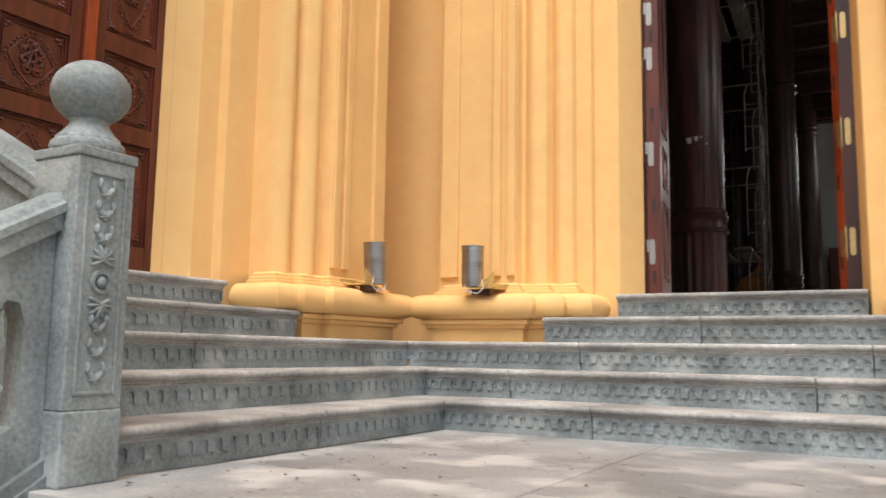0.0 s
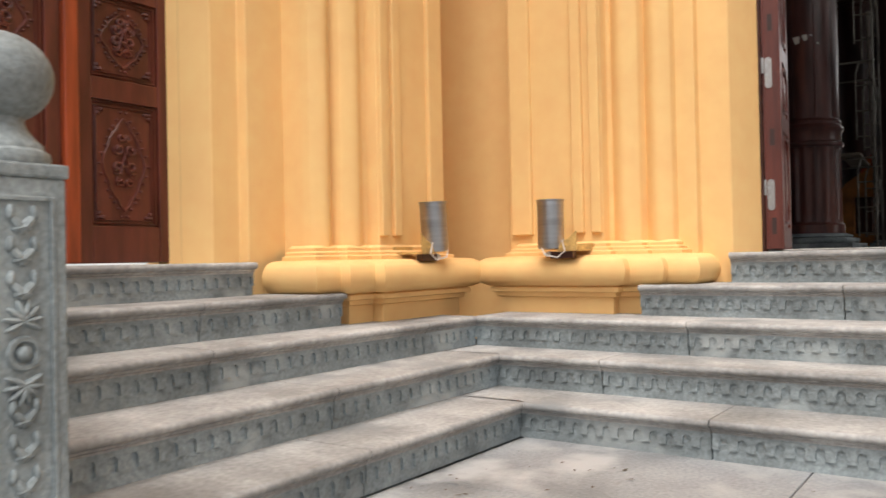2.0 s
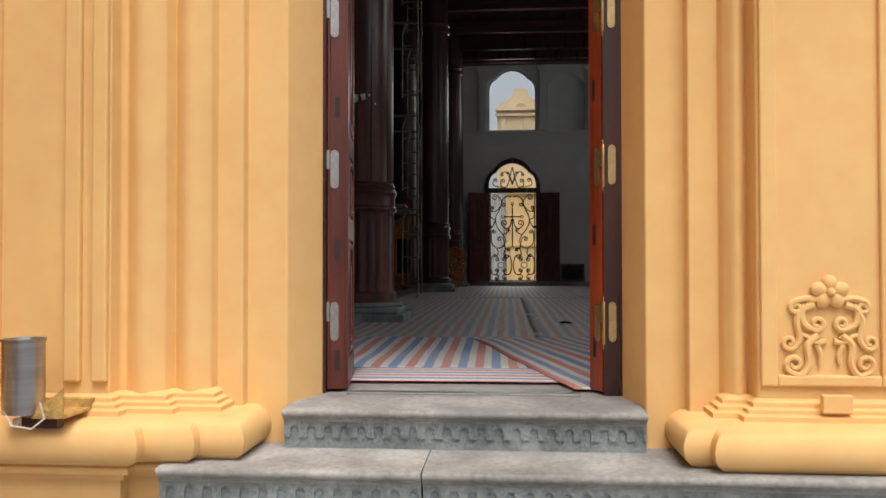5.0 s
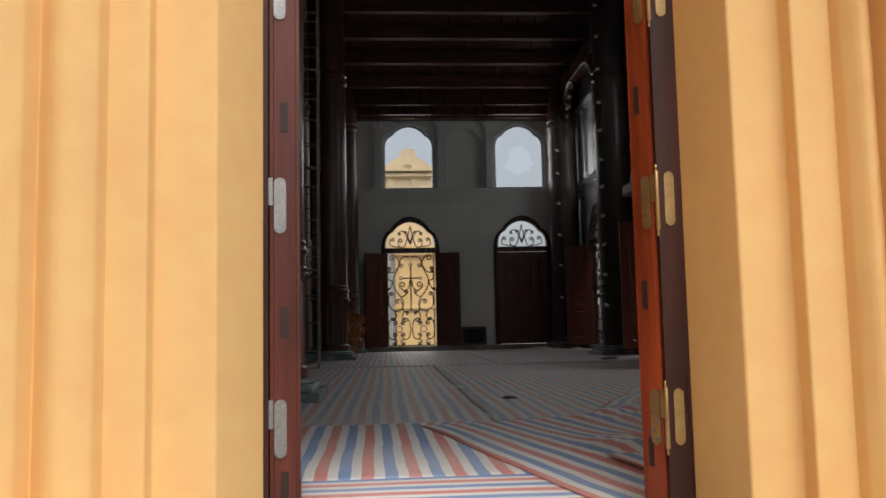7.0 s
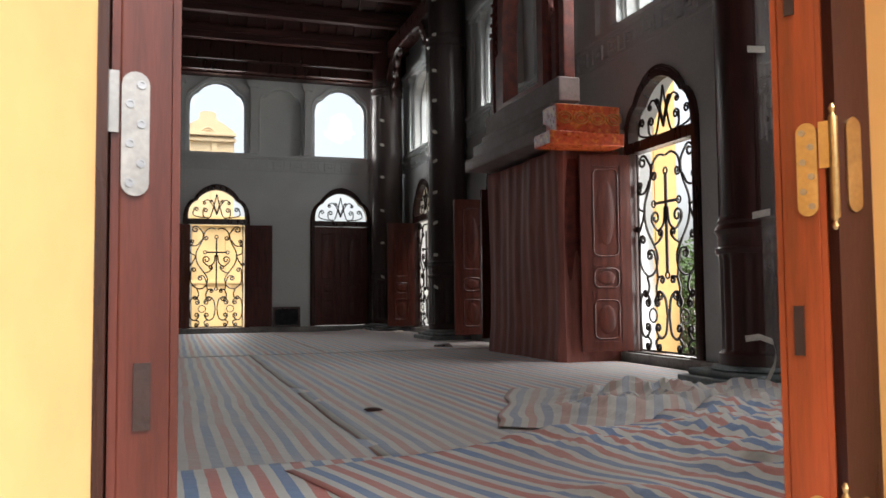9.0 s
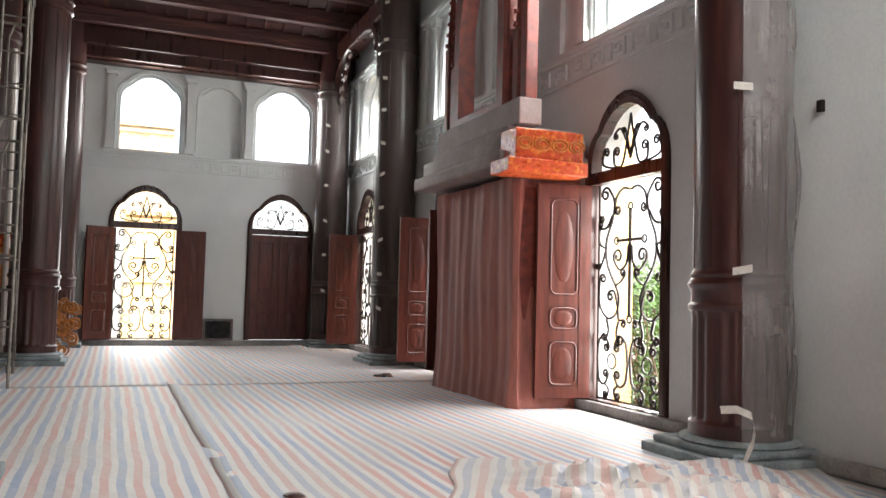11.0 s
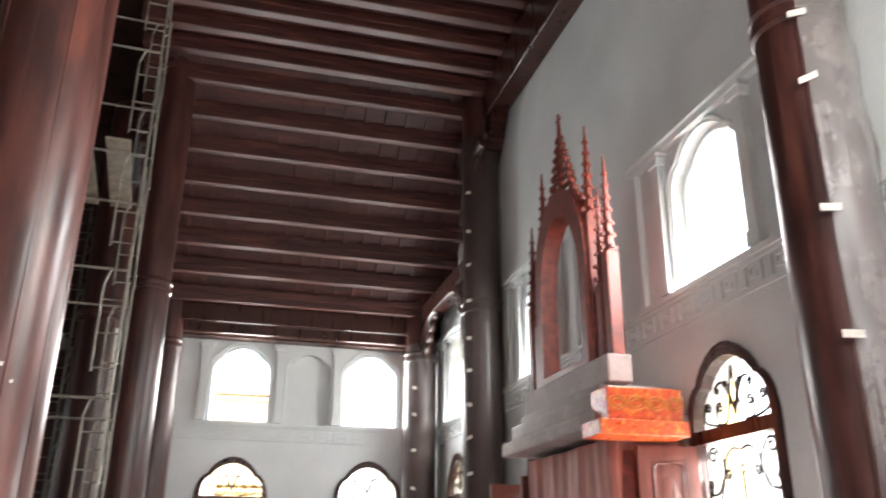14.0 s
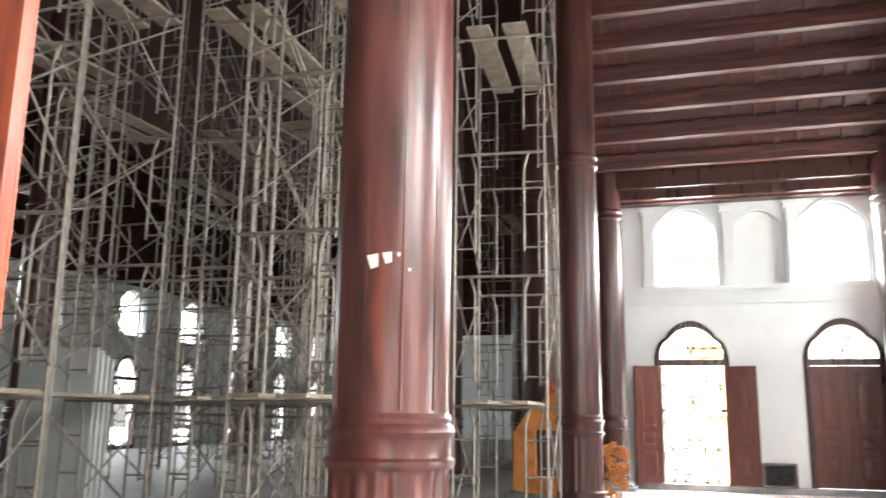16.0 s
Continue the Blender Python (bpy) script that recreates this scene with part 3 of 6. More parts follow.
for v in cm.verts:
    if v.co.z < 1:
        v.co.z += slope_z(v.co.y) - 0.07
ceiling = tagged(part("ceiling", cm, CEILWOOD), "dark red-brown timber ceiling with heavy purlins", kind="structure")
beam = bmesh.new()
add_box(beam, -2.85, XR, 24.45, 24.99, 7.08, 7.45, 0.03)
add_box(beam, -2.85, XR, 24.3, 24.6, 7.3, 7.9, 0.03)
add_box(beam, -2.85, XR, 24.62, 24.97, 7.04, 7.08)
tagged(part("eave_beam", beam, DARKWOOD), "dark moulded timber beam above the far wall", "beam", kind="structure")
wb = bmesh.new()
add_box(wb, 3.35, 3.75, 8.0, 20.3, 10.62, 11.5, 0.03)
for j in range(9):
    a0, a1 = j / 9, (j + 1) / 9
    add_box(wb, 3.4, 3.73, 20.3 - 1.1 * a1 ** 0.5, 20.3 - 1.1 * a0 ** 0.5 + 0.02, 9.6 + a0 * 1.0, 10.9)
tagged(part("wall_plate_beam", wb, DARKWOOD), "dark timber beam with curved bracket on the wall", "beam", kind="structure")

# ---- doors and windows in the inner walls ----


def bez(a, ta, b, tb, n=10):
    a, b, ta, tb = Vector(a), Vector(b), Vector(ta), Vector(tb)
    L = (b - a).length * 0.45
    p, q = a + ta * L, b + tb * L
    return [tuple((1 - t) ** 3 * a + 3 * t * (1 - t) ** 2 * p + 3 * t * t * (1 - t) * q + t ** 3 * b) for t in (i / n for i in range(n + 1))]


def coil(c, r, end, way, n=18, turns=1.35):
    pts = []
    for i in range(n + 1):
        f = i / n
        a = end - way * (1 - f) * turns * 2 * math.pi
        rr = r * (0.22 + 0.78 * f)
        pts.append((c[0] + rr * math.cos(a), c[1] + rr * math.sin(a)))
    t = (-way * math.sin(end), way * math.cos(end))
    return pts, t


def scroll(c1, r1, e1, w1, c2, r2, e2, w2):
    p, t = coil(c1, r1, e1, w1)
    q, s = coil(c2, r2, e2, w2)
    return p + bez(p[-1], t, q[-1], s)[1:-1] + q[::-1]


PI = math.pi


def smooth_line(pts, n=6):
    """A rounded line through its points."""
    q = [pts[0]] + list(pts) + [pts[-1]]
    out = []
    for a, b, c, d in zip(q, q[1:], q[2:], q[3:]):
        for i in range(n):
            t = i / n
            out.append(tuple(0.5 * (2 * b[k] + (c[k] - a[k]) * t + (2 * a[k] - 5 * b[k] + 4 * c[k] - d[k]) * t * t + (3 * b[k] - a[k] - 3 * c[k] + d[k]) * t ** 3) for k in (0, 1)))
    return out + [tuple(pts[-1])]


def curl(pts, r, way):
    """The line pts, ending in a spiral of radius r that turns by way."""
    line = smooth_line(pts)
    (x0, z0), (x1, z1) = line[-2], line[-1]
    h = math.atan2(z1 - z0, x1 - x0)
    cx, cz = x1 - way * r * math.sin(h), z1 + way * r * math.cos(h)
    a = h - way * PI / 2
    for i in range(1, 19):
        f = i / 18
        rr = r * (1 - 0.72 * f)
        line.append((cx + rr * math.cos(a + way * 1.25 * 2 * PI * f), cz + rr * math.sin(a + way * 1.25 * 2 * PI * f)))
    return line


# one half of a grille: x from the middle line, z from the sill
HALF = [
    curl([(0.02, 2.36), (0.14, 2.38), (0.26, 2.30), (0.30, 2.16)], 0.06, -1),
    curl([(0.27, 1.30), (0.44, 1.55), (0.46, 1.80), (0.34, 2.05), (0.31, 2.25), (0.42, 2.40)], 0.085, -1),
    curl([(0.27, 1.30), (0.17, 1.34), (0.10, 1.40)], 0.05, -1),
    curl([(0.03, 1.74), (0.06, 1.55), (0.18, 1.47), (0.29, 1.56)], 0.09, 1),
    curl([(0.34, 2.10), (0.44, 1.97), (0.57, 1.95)], 0.05, 1),
    curl([(0.47, 1.72), (0.60, 1.80), (0.60, 2.06)], 0.045, 1),
    curl([(0.46, 1.74), (0.52, 1.60), (0.58, 1.50)], 0.04, 1),
    curl([(0.30, 1.34), (0.20, 1.16), (0.26, 0.98), (0.42, 0.93), (0.58, 1.08), (0.58, 1.38)], 0.06, 1),
    curl([(0.22, 1.06), (0.28, 1.22), (0.36, 1.24)], 0.06, -1),
    curl([(0.22, 1.04), (0.20, 0.92), (0.12, 0.92)], 0.045, 1),
    curl([(0.20, 0.90), (0.24, 0.78), (0.22, 0.68)], 0.06, -1),
    curl([(0.44, 0.92), (0.40, 0.80), (0.44, 0.70)], 0.05, 1),
    curl([(0.02, 0.45), (0.06, 0.66), (0.18, 0.74), (0.27, 0.64)], 0.055, -1),
    curl([(0.02, 0.45), (0.06, 0.24), (0.18, 0.18), (0.26, 0.27)], 0.055, 1),
    curl([(0.61, 0.45), (0.58, 0.66), (0.48, 0.74), (0.39, 0.64)], 0.055, 1),
    curl([(0.61, 0.45), (0.58, 0.24), (0.48, 0.18), (0.40, 0.27)], 0.055, -1),
    curl([(0.18, 0.20), (0.27, 0.14), (0.25, 0.06)], 0.045, -1),
    curl([(0.48, 0.20), (0.39, 0.14), (0.41, 0.06)], 0.045, 1),
]
FAN = [
    curl([(0.0, 0.60), (0.07, 0.30), (0.16, 0.04), (0.30, 0.06), (0.32, 0.20)], 0.06, 1),
    curl([(0.0, 0.10), (0.10, 0.34), (0.20, 0.46), (0.30, 0.42)], 0.04, -1),
    curl([(0.20, 0.03), (0.38, 0.04), (0.54, 0.10), (0.52, 0.24)], 0.055, 1),
    curl([(0.0, 0.14), (-0.06, 0.34), (-0.10, 0.44)], 0.035, 1),
]


# flower and scroll relief on the far pilaster: half of it, x from the middle line, z from the middle
RELIEF = [
    (curl([(0.05, 0.11), (0.09, 0.115), (0.135, 0.105)], 0.026, -1), 0.015),
    (curl([(0.06, 0.09), (0.105, 0.07), (0.10, 0.015), (0.06, -0.01)], 0.028, -1), 0.016),
    (curl([(0.09, 0.09), (0.125, 0.03), (0.115, -0.04), (0.13, -0.075)], 0.03, 1), 0.015),
    (curl([(0.045, -0.03), (0.085, -0.07), (0.08, -0.14), (0.11, -0.19), (0.15, -0.18)], 0.036, 1), 0.017),
    (smooth_line([(0.015, -0.055), (0.055, -0.06), (0.09, -0.035), (0.12, -0.03)]), 0.013),
    (smooth_line([(0.05, -0.07), (0.035, -0.11), (0.04, -0.15)]), 0.014),
]
rel = bmesh.new()
for sgn in (-1, 1):
    for line, th in RELIEF:
        k = len(line) - 1
        add_tube(rel, [(0.368 + sgn * x, 5.492, 1.235 + z) for x, z in line], [th * (1 - 0.45 * i / k) for i in range(k + 1)], 7)
for i in range(5):
    a = math.pi / 2 + i * 2 * math.pi / 5
    m = Matrix.Translation((0.368 + 0.042 * math.cos(a), 5.488, 1.375 + 0.036 * math.sin(a))) @ Matrix.Rotation(-a, 4, "Y") @ Matrix.Diagonal((0.036, 0.02, 0.03, 1))
    bmesh.ops.create_uvsphere(rel, u_segments=10, v_segments=7, radius=1.0, matrix=m)
bmesh.ops.create_uvsphere(rel, u_segments=8, v_segments=6, radius=0.018, matrix=Matrix.Translation((0.368, 5.472, 1.375)))
part("flower_relief", rel, OCHRE, far_pil, "raised flower and scroll plaster relief", smooth=True)


def grille(name, put, c, z0, parent, d):
    bm = bmesh.new()
    for sgn in (-1, 1):
        for s in HALF:
            add_tube(bm, [put(c + sgn * x, z0 + z, d) for x, z in s], 0.016, 5)
        for x in (0.615, 0.3):
            if x > 0.5:
                add_tube(bm, [put(c + sgn * x, z0, d), put(c + sgn * x, z0 + 2.46, d)], 0.013, 4)
        add_tube(bm, [put(c + sgn * (0.325 + 0.085 * math.cos(a)), z0 + 0.45 + 0.085 * math.sin(a), d) for a in (i * math.pi / 6 for i in range(12))], 0.012, 5, closed=True)
    add_tube(bm, [put(c, z0 + 0.95, d), put(c, z0 + 2.15, d)], 0.02, 6)
    add_tube(bm, [put(c - 0.24, z0 + 1.80, d), put(c + 0.24, z0 + 1.80, d)], 0.02, 6)
    for x, z in ((0, 2.17), (-0.26, 1.8), (0.26, 1.8), (0, 0.93)):
        add_tube(bm, [put(c + x + 0.04 * math.cos(a), z0 + z + 0.04 * math.sin(a), d) for a in (i * math.pi / 5 for i in range(10))], 0.012, 5, closed=True)
    add_tube(bm, [put(c - 0.62, z0 + 0.02, d), put(c + 0.62, z0 + 0.02, d)], 0.014, 4)
    part(name, bm, IRON, parent, "black wrought-iron scroll grille with a cross", smooth=True)


def fan_grille(put, c, z0, parent, d):
    bm = bmesh.new()
    for sgn in (-1, 1):
        for s in FAN:
            add_tube(bm, [put(c + sgn * x, z0 + z, d) for x, z in s], 0.014, 5)
    part("fan_grille", bm, IRON, parent, "black wrought-iron fanlight scrollwork", smooth=True)


def panel_leaf(parent, w, h, t, material, name="leaf", panels=None, label=""):
    """A panelled door leaf in its own coordinates: x 0..w, y 0..t, z 0..h."""
    leaf = part(name, box(0, w, 0.012, t - 0.012, 0, h, 0.003), material, parent, label)
    panels = panels or ((0.05, 0.27), (0.31, 0.43), (0.47, 0.94))
    st = 0.13 * w / 0.62
    for y0, y1 in ((0.0, 0.012), (t - 0.012, t)):
        edges = [0.0] + [q * h for p in panels for q in p] + [h]
        bm = bmesh.new()
        add_box(bm, 0, st, y0, y1, 0, h)
        add_box(bm, w - st, w, y0, y1, 0, h)
        for a, b in zip(edges[::2], edges[1::2]):
            add_box(bm, st + 0.001, w - st - 0.001, y0, y1, a, b)
        part("stile_frame", bm, material, leaf)
        for a, b in panels:
            a, b = a * h + 0.03, b * h - 0.03
            u0, u1 = st + 0.03, w - st - 0.03
            yy = y0 + 0.006 if y0 == 0 else y1 - 0.006
            r = min(0.07, (u1 - u0) * 0.3, (b - a) * 0.3)
            outl = []
            for cx, cz, s in ((u0 + r, b - r, 2), (u1 - r, b - r, 1), (u1 - r, a + r, 0), (u0 + r, a + r, 3)):
                base = {2: math.pi, 1: math.pi / 2, 0: 0.0, 3: -math.pi / 2}[s]
                outl += [(cx + r * math.cos(base - math.pi / 2 * i / 4), cz + r * math.sin(base - math.pi / 2 * i / 4)) for i in range(5)]
            bm = bmesh.new()
            add_tube(bm, [(u, yy, v) for u, v in outl], 0.011, 6, closed=True)
            part("moulding", bm, material, leaf, smooth=True)
            bm = bmesh.new()
            bmesh.ops.create_uvsphere(bm, u_segments=14, v_segments=8, radius=1.0)
            bmesh.ops.scale(bm, vec=((u1 - u0) * 0.36, 0.010, (b - a) * 0.38), verts=bm.verts)
            bmesh.ops.translate(bm, vec=((u0 + u1) / 2, yy, (a + b) / 2), verts=bm.verts)
            part("raised_panel", bm, material, leaf, smooth=True)
    return leaf


def wall_door(name, put, place, c, state, label, grill=True):
    """A door in an inner wall. place(u, turn): pose of a leaf hinged at u. state: turns of the two leaves."""
    door = thing(name, label, "door", kind="structure")
    bm = add_prism(bmesh.new(), arched(c, DOOR_W + 0.24, FLOOR - 0.01, 3.53, 0.9),
                   [[(c - 0.655, 1.0), (c - 0.655, DOOR_Z1), (c + 0.655, DOOR_Z1), (c + 0.655, 1.0)], arched(c, DOOR_W, 3.6, 3.64, 0.66)], -0.035, 0.11, put)
    part("door_frame", bm, DARKWOOD, door)
    bm = bmesh.new()
    for a in (DOOR_W + 0.15, DOOR_W + 0.2):
        add_tube(bm, [put(x, z, -0.037) for x, z in arched(c, a, 1.0, 3.53, 0.85 + (a - DOOR_W - 0.15))], 0.013, 6)
    part("frame_moulding", bm, DARKWOOD, door, smooth=True)
    fan_grille(put, c, 3.6, door, 0.05)
    if grill:
        grille("grille", put, c, 1.0, door, 0.06)
    for s, turn in zip((-1, 1), state):
        if turn is None:
            continue
        hinge = thing("leaf_hinge", "", "")
        hinge.parent = door
        hinge.matrix_basis = place(c + s * 0.655, turn, s)
        panel_leaf(hinge, 0.65, 2.44, 0.05, REDWOOD)
    return door


def far_place(u, turn, s):
    return pose(u, YF - 0.045, 1.01) @ pose(0, 0, 0, 0, 0, turn) @ (Matrix.Identity(4) if s < 0 else Matrix.Diagonal((-1, 1, 1, 1)))


def right_place(u, turn, s):
    return pose(XR - 0.045, u, 1.01, 0, 0, -90) @ pose(0, 0, 0, 0, 0, turn) @ (Matrix.Identity(4) if s > 0 else Matrix.Diagonal((-1, 1, 1, 1)))


wall_door("door_1", far_put, far_place, FAR_DOORS[0], (-148, 172), "open double door with iron grille and arched fanlight")
wall_door("door_2", far_put, far_place, FAR_DOORS[1], (0, 0), "closed red-brown panelled double door with fanlight", grill=False)
tagged(part("door_bolt_strip", box(FAR_DOORS[1] - 0.035, FAR_DOORS[1] + 0.035, YF - 0.075, YF - 0.047, 1.01, 3.46, 0.006), REDWOOD), "red-brown cover strip between closed door leaves", "door strip", kind="structure")
wall_door("door_3", right_wall_put, right_place, RIGHT_DOORS[0], (None, -100), "open side door with iron scroll grille and fanlight")
wall_door("door_4", right_wall_put, right_place, RIGHT_DOORS[1], (95, -95), "open dark panelled side door with grille")
wall_door("door_5", right_wall_put, right_place, RIGHT_DOORS[2], (172, -95), "open side door with red panelled leaves")
wall_door("door_6", right_wall_put, right_place, RIGHT_DOORS[3], (None, -80), "open side door with orange-red leaf")
for i, c in enumerate(LEFT_DOORS):
    wall_door("door_%d" % (7 + i), left_wall_put, far_place, c, (None, None), "arched door with iron grille beyond the scaffolding")


def torn_sheet(c, hole, label, seed):
    """Thin plastic over a window opening in the far wall, with a ragged hole."""
    bm = bmesh.new()
    n, rings = 64, []
    for k in range(7):
        f = k / 6
        ring = []
        for i in range(n):
            a = 2 * PI * i / n
            u, v = math.cos(a), math.sin(a)
            m = max(abs(u) / 0.62, abs(v) / 0.82) if v < 0.3 else math.hypot(u / 0.62, v / 0.84)
            R = 0.99 / m
            r = hole * (1 + 0.28 * noise.noise((u * 2.5, v * 2.5, seed))) * (1.25 if v < -0.3 else 0.85)
            r = min(r, R * 0.95)
            q = r + (R - r) * f
            ring.append(bm.verts.new((c + q * u, YF + 0.13 + 0.05 * noise.noise((u * 6, v * 6, seed + q)), 6.05 + q * v)))
        rings.append(ring)
    for a, b in zip(rings, rings[1:]):
        for i in range(n):
            j = (i + 1) % n
            bm.faces.new((a[i], a[j], b[j], b[i]))
    tagged(part("plastic_sheet", bm, MILKY, smooth=True), label, "plastic sheet")


torn_sheet(FAR_DOORS[1], 0.36, "torn milky plastic sheet hung over the window", 3)
torn_sheet(FAR_DOORS[0], 0.05, "thin milky plastic sheet hung over the window", 9)


def wall_window(name, put, c, blind=None):
    """An arched window: pane, reveal moulding and small pilasters with caps on a sill."""
    win = thing(name, "arched white window with plaster pilasters", "window", kind="structure")
    bm = bmesh.new()
    for s in (-1, 1):
        u = c + s * (WIN_W / 2 + 0.16)
        add_prism(bm, [(u - 0.075, 5.2), (u + 0.075, 5.2), (u + 0.075, 6.84), (u - 0.075, 6.84)], [], -0.10, 0.01, put)
        add_prism(bm, [(u - 0.10, 5.2), (u + 0.10, 5.2), (u + 0.10, 5.36), (u - 0.10, 5.36)], [], -0.115, 0.01, put)
        add_prism(bm, [(u - 0.11, 6.84), (u + 0.11, 6.84), (u + 0.13, 6.93), (u - 0.13, 6.93)], [], -0.13, 0.01, put)
        add_prism(bm, [(u - 0.15, 6.93), (u + 0.15, 6.93), (u + 0.15, 6.98), (u - 0.15, 6.98)], [], -0.15, 0.01, put)
    part("window_pilasters", bm, WHITE, win)
    if put is right_wall_put:
        bm = bmesh.new()
        for s in (-1, 1):
            add_prism(bm, [(c + s * 1.44 - 0.06, 5.2), (c + s * 1.44 + 0.06, 5.2), (c + s * 1.44 + 0.06, 6.985), (c + s * 1.44 - 0.06, 6.985)], [], -0.07, 0.01, put)
        part("window_surround", bm, WHITE, win)
    bm = bmesh.new()
    add_tube(bm, [put(x, z, -0.01) for x, z in arched(c, WIN_W + 0.1, 5.2, 6.34, 0.69)], 0.028, 6)
    part("window_moulding", bm, WHITE, win, smooth=True)
    bm = bmesh.new()
    add_prism(bm, arched(c, WIN_W + 0.02, WIN_Z0, 6.33, 0.64), [arched(c, WIN_W - 0.1, WIN_Z0 + 0.05, 6.31, 0.61)], 0.16, 0.2, put)
    part("window_frame", bm, WHITE, win)
    bm = bmesh.new()
    add_prism(bm, arched(c, WIN_W - 0.08, WIN_Z0 + 0.04, 6.31, 0.62), [], 0.175, 0.179, put)
    part("pane", bm, glass, win).visible_shadow = False
    return win


n = 0
for put, cs in ((far_put, FAR_DOORS), (right_wall_put, RIGHT_WINDOWS), (left_wall_put, LEFT_DOORS)):
    for c in cs:
        n += 1
        wall_window("window_%d" % n, put, c)


def niche(put, c, w):
    """A blind arched recess drawn by its moulding between two windows."""
    bm = bmesh.new()
    add_tube(bm, [put(x, z, -0.004) for x, z in arched(c, w, 5.3, 6.45, 0.45)], 0.02, 6)
    tagged(part("blind_arch_trim", bm, WHITE, smooth=True), "white plaster moulding of a blind arch", "trim", kind="structure")


def entablature(put, u0, u1):
    bm = bmesh.new()
    add_prism(bm, [(u0, 6.99), (u1, 6.99), (u1, 7.07), (u0, 7.07)], [], -0.09, 0.01, put)
    add_prism(bm, [(u0, 7.07), (u1, 7.07), (u1, 7.15), (u0, 7.15)], [], -0.14, 0.01, put)
    tagged(part("cornice_trim", bm, WHITE), "white plaster cornice above the windows", "trim", kind="structure")


for c in RIGHT_WINDOWS:
    entablature(right_wall_put, c - 1.5, c + 1.5)
niche(far_put, 0.745, 1.04)
tagged(part("niche_back", box(0.2, 1.3, YF + 0.16, YF + 0.2, WIN_Z0 - 0.05, 6.95), WHITE), "recessed white plaster back of a blind arch", "trim", kind="structure")


def frieze(name, put, u0, u1):
    """A plaster band with a key pattern between two fillets."""
    fz = thing(name, "white plaster frieze with a raised key pattern", "frieze", kind="structure")
    bm = bmesh.new()
    for a, b, d in ((4.80, 4.84, -0.03), (5.13, 5.195, -0.085), (5.09, 5.13, -0.05), (4.84, 5.09, -0.012)):
        add_prism(bm, [(u0, a), (u1, a), (u1, b), (u0, b)], [], d, 0.01, put)
    part("band", bm, WHITE, fz)
    bm = bmesh.new()
    p, i = 0.42, 0
    u = u0 + 0.1
    while u + p < u1:
        for a, b, z0, z1 in ((0, 0.04, 4.86, 5.06), (0.04, 0.22, 5.02, 5.06), (0.18, 0.22, 4.92, 5.02), (0.09, 0.18, 4.92, 4.96), (0.09, 0.125, 4.96, 4.99), (0.26, 0.30, 4.86, 5.06), (0.30, 0.38, 4.86, 4.90)):
            add_prism(bm, [(u + a, z0), (u + b, z0), (u + b, z1), (u + a, z1)], [], -0.042, 0.0, put)
        u += p
    part("key_pattern", bm, WHITE, fz)


frieze("frieze", far_put, -2.9, 3.7)
frieze("frieze", right_wall_put, 6.3, 24.9)
sk = bmesh.new()
add_box(sk, -2.9, 3.73, YF - 0.16, YF - 0.002, FLOOR, FLOOR + 0.13, 0.01)
add_box(sk, XR - 0.10, XR - 0.002, 6.3, 24.8, FLOOR, FLOOR + 0.12, 0.01)
tagged(part("baseboard", sk, TREAD), "grey stone skirting step along the walls", kind="structure")

# ---- wooden columns ----


def column(x, y, r, label, top=11.4, wood=None):
    # columns the doorway does not light take the shaded tone
    wood = wood or SHADECOL
    col = thing("wooden_column", label, "column", pose(x, y, FLOOR), group="dark wooden columns")
    k = r / 0.41
    part("stone_base", box(-0.6 * k, 0.6 * k, -0.6 * k, 0.6 * k, 0.0, 0.085, 0.012), STONE, col, "square dark grey stone plinth")
    part("stone_base", box(-0.53 * k, 0.53 * k, -0.53 * k, 0.53 * k, 0.085, 0.15, 0.025), STONE, col, "square dark grey stone plinth")
    part("stone_base", add_lathe(bmesh.new(), [(0.5 * k, 0.15), (0.52 * k, 0.165), (0.5 * k, 0.185), (0.44 * k, 0.2)], 40), STONE, col, smooth=True)
    prof = [(0.43 * k, 0.2), (0.43 * k, 0.3), (0.405 * k, 0.32)] + [(0.405 * k, 0.34 + 0.1 * i) for i in range(9)] + [(0.41 * k, 1.2)]
    part("fluted_foot", add_lathe(bmesh.new(), prof, 120, flutes=20, depth=0.022 * k, span=(0.33, 1.15)), wood, col, "fluted dark red wooden foot", smooth=True)
    prof = [(0.425 * k, 1.2), (0.44 * k, 1.22), (0.44 * k, 1.25), (0.415 * k, 1.27), (0.415 * k, 1.37), (0.43 * k, 1.39), (0.445 * k, 1.42), (0.43 * k, 1.45), (0.41 * k, 1.47), (0.42 * k, 1.5), (0.40 * k, 1.53)]
    part("ring_moulding", add_lathe(bmesh.new(), prof, 48), wood, col, smooth=True)
    prof = [(0.395 * k, 1.53), (0.40 * k, 3.5), (0.385 * k, 5.75), (0.385 * k, top - FLOOR)]
    part("shaft", add_lathe(bmesh.new(), prof, 48), wood, col, smooth=True)
    prof = [(0.39 * k, 5.75), (0.42 * k, 5.78), (0.42 * k, 5.83), (0.40 * k, 5.85), (0.40 * k, 5.92), (0.43 * k, 5.95), (0.39 * k, 6.0)]
    part("upper_ring", add_lathe(bmesh.new(), prof, 48), wood, col, smooth=True)
    bm = bmesh.new()
    for i in range(10):
        a = 2 * math.pi * (i + 0.3) / 10
        add_tube(bm, [(0.39 * k * math.cos(a), 0.39 * k * math.sin(a), 1.55), (0.38 * k * math.cos(a), 0.38 * k * math.sin(a), 5.7)], 0.014, 5)
    part("reeding", bm, wood, col, smooth=True)
    return col


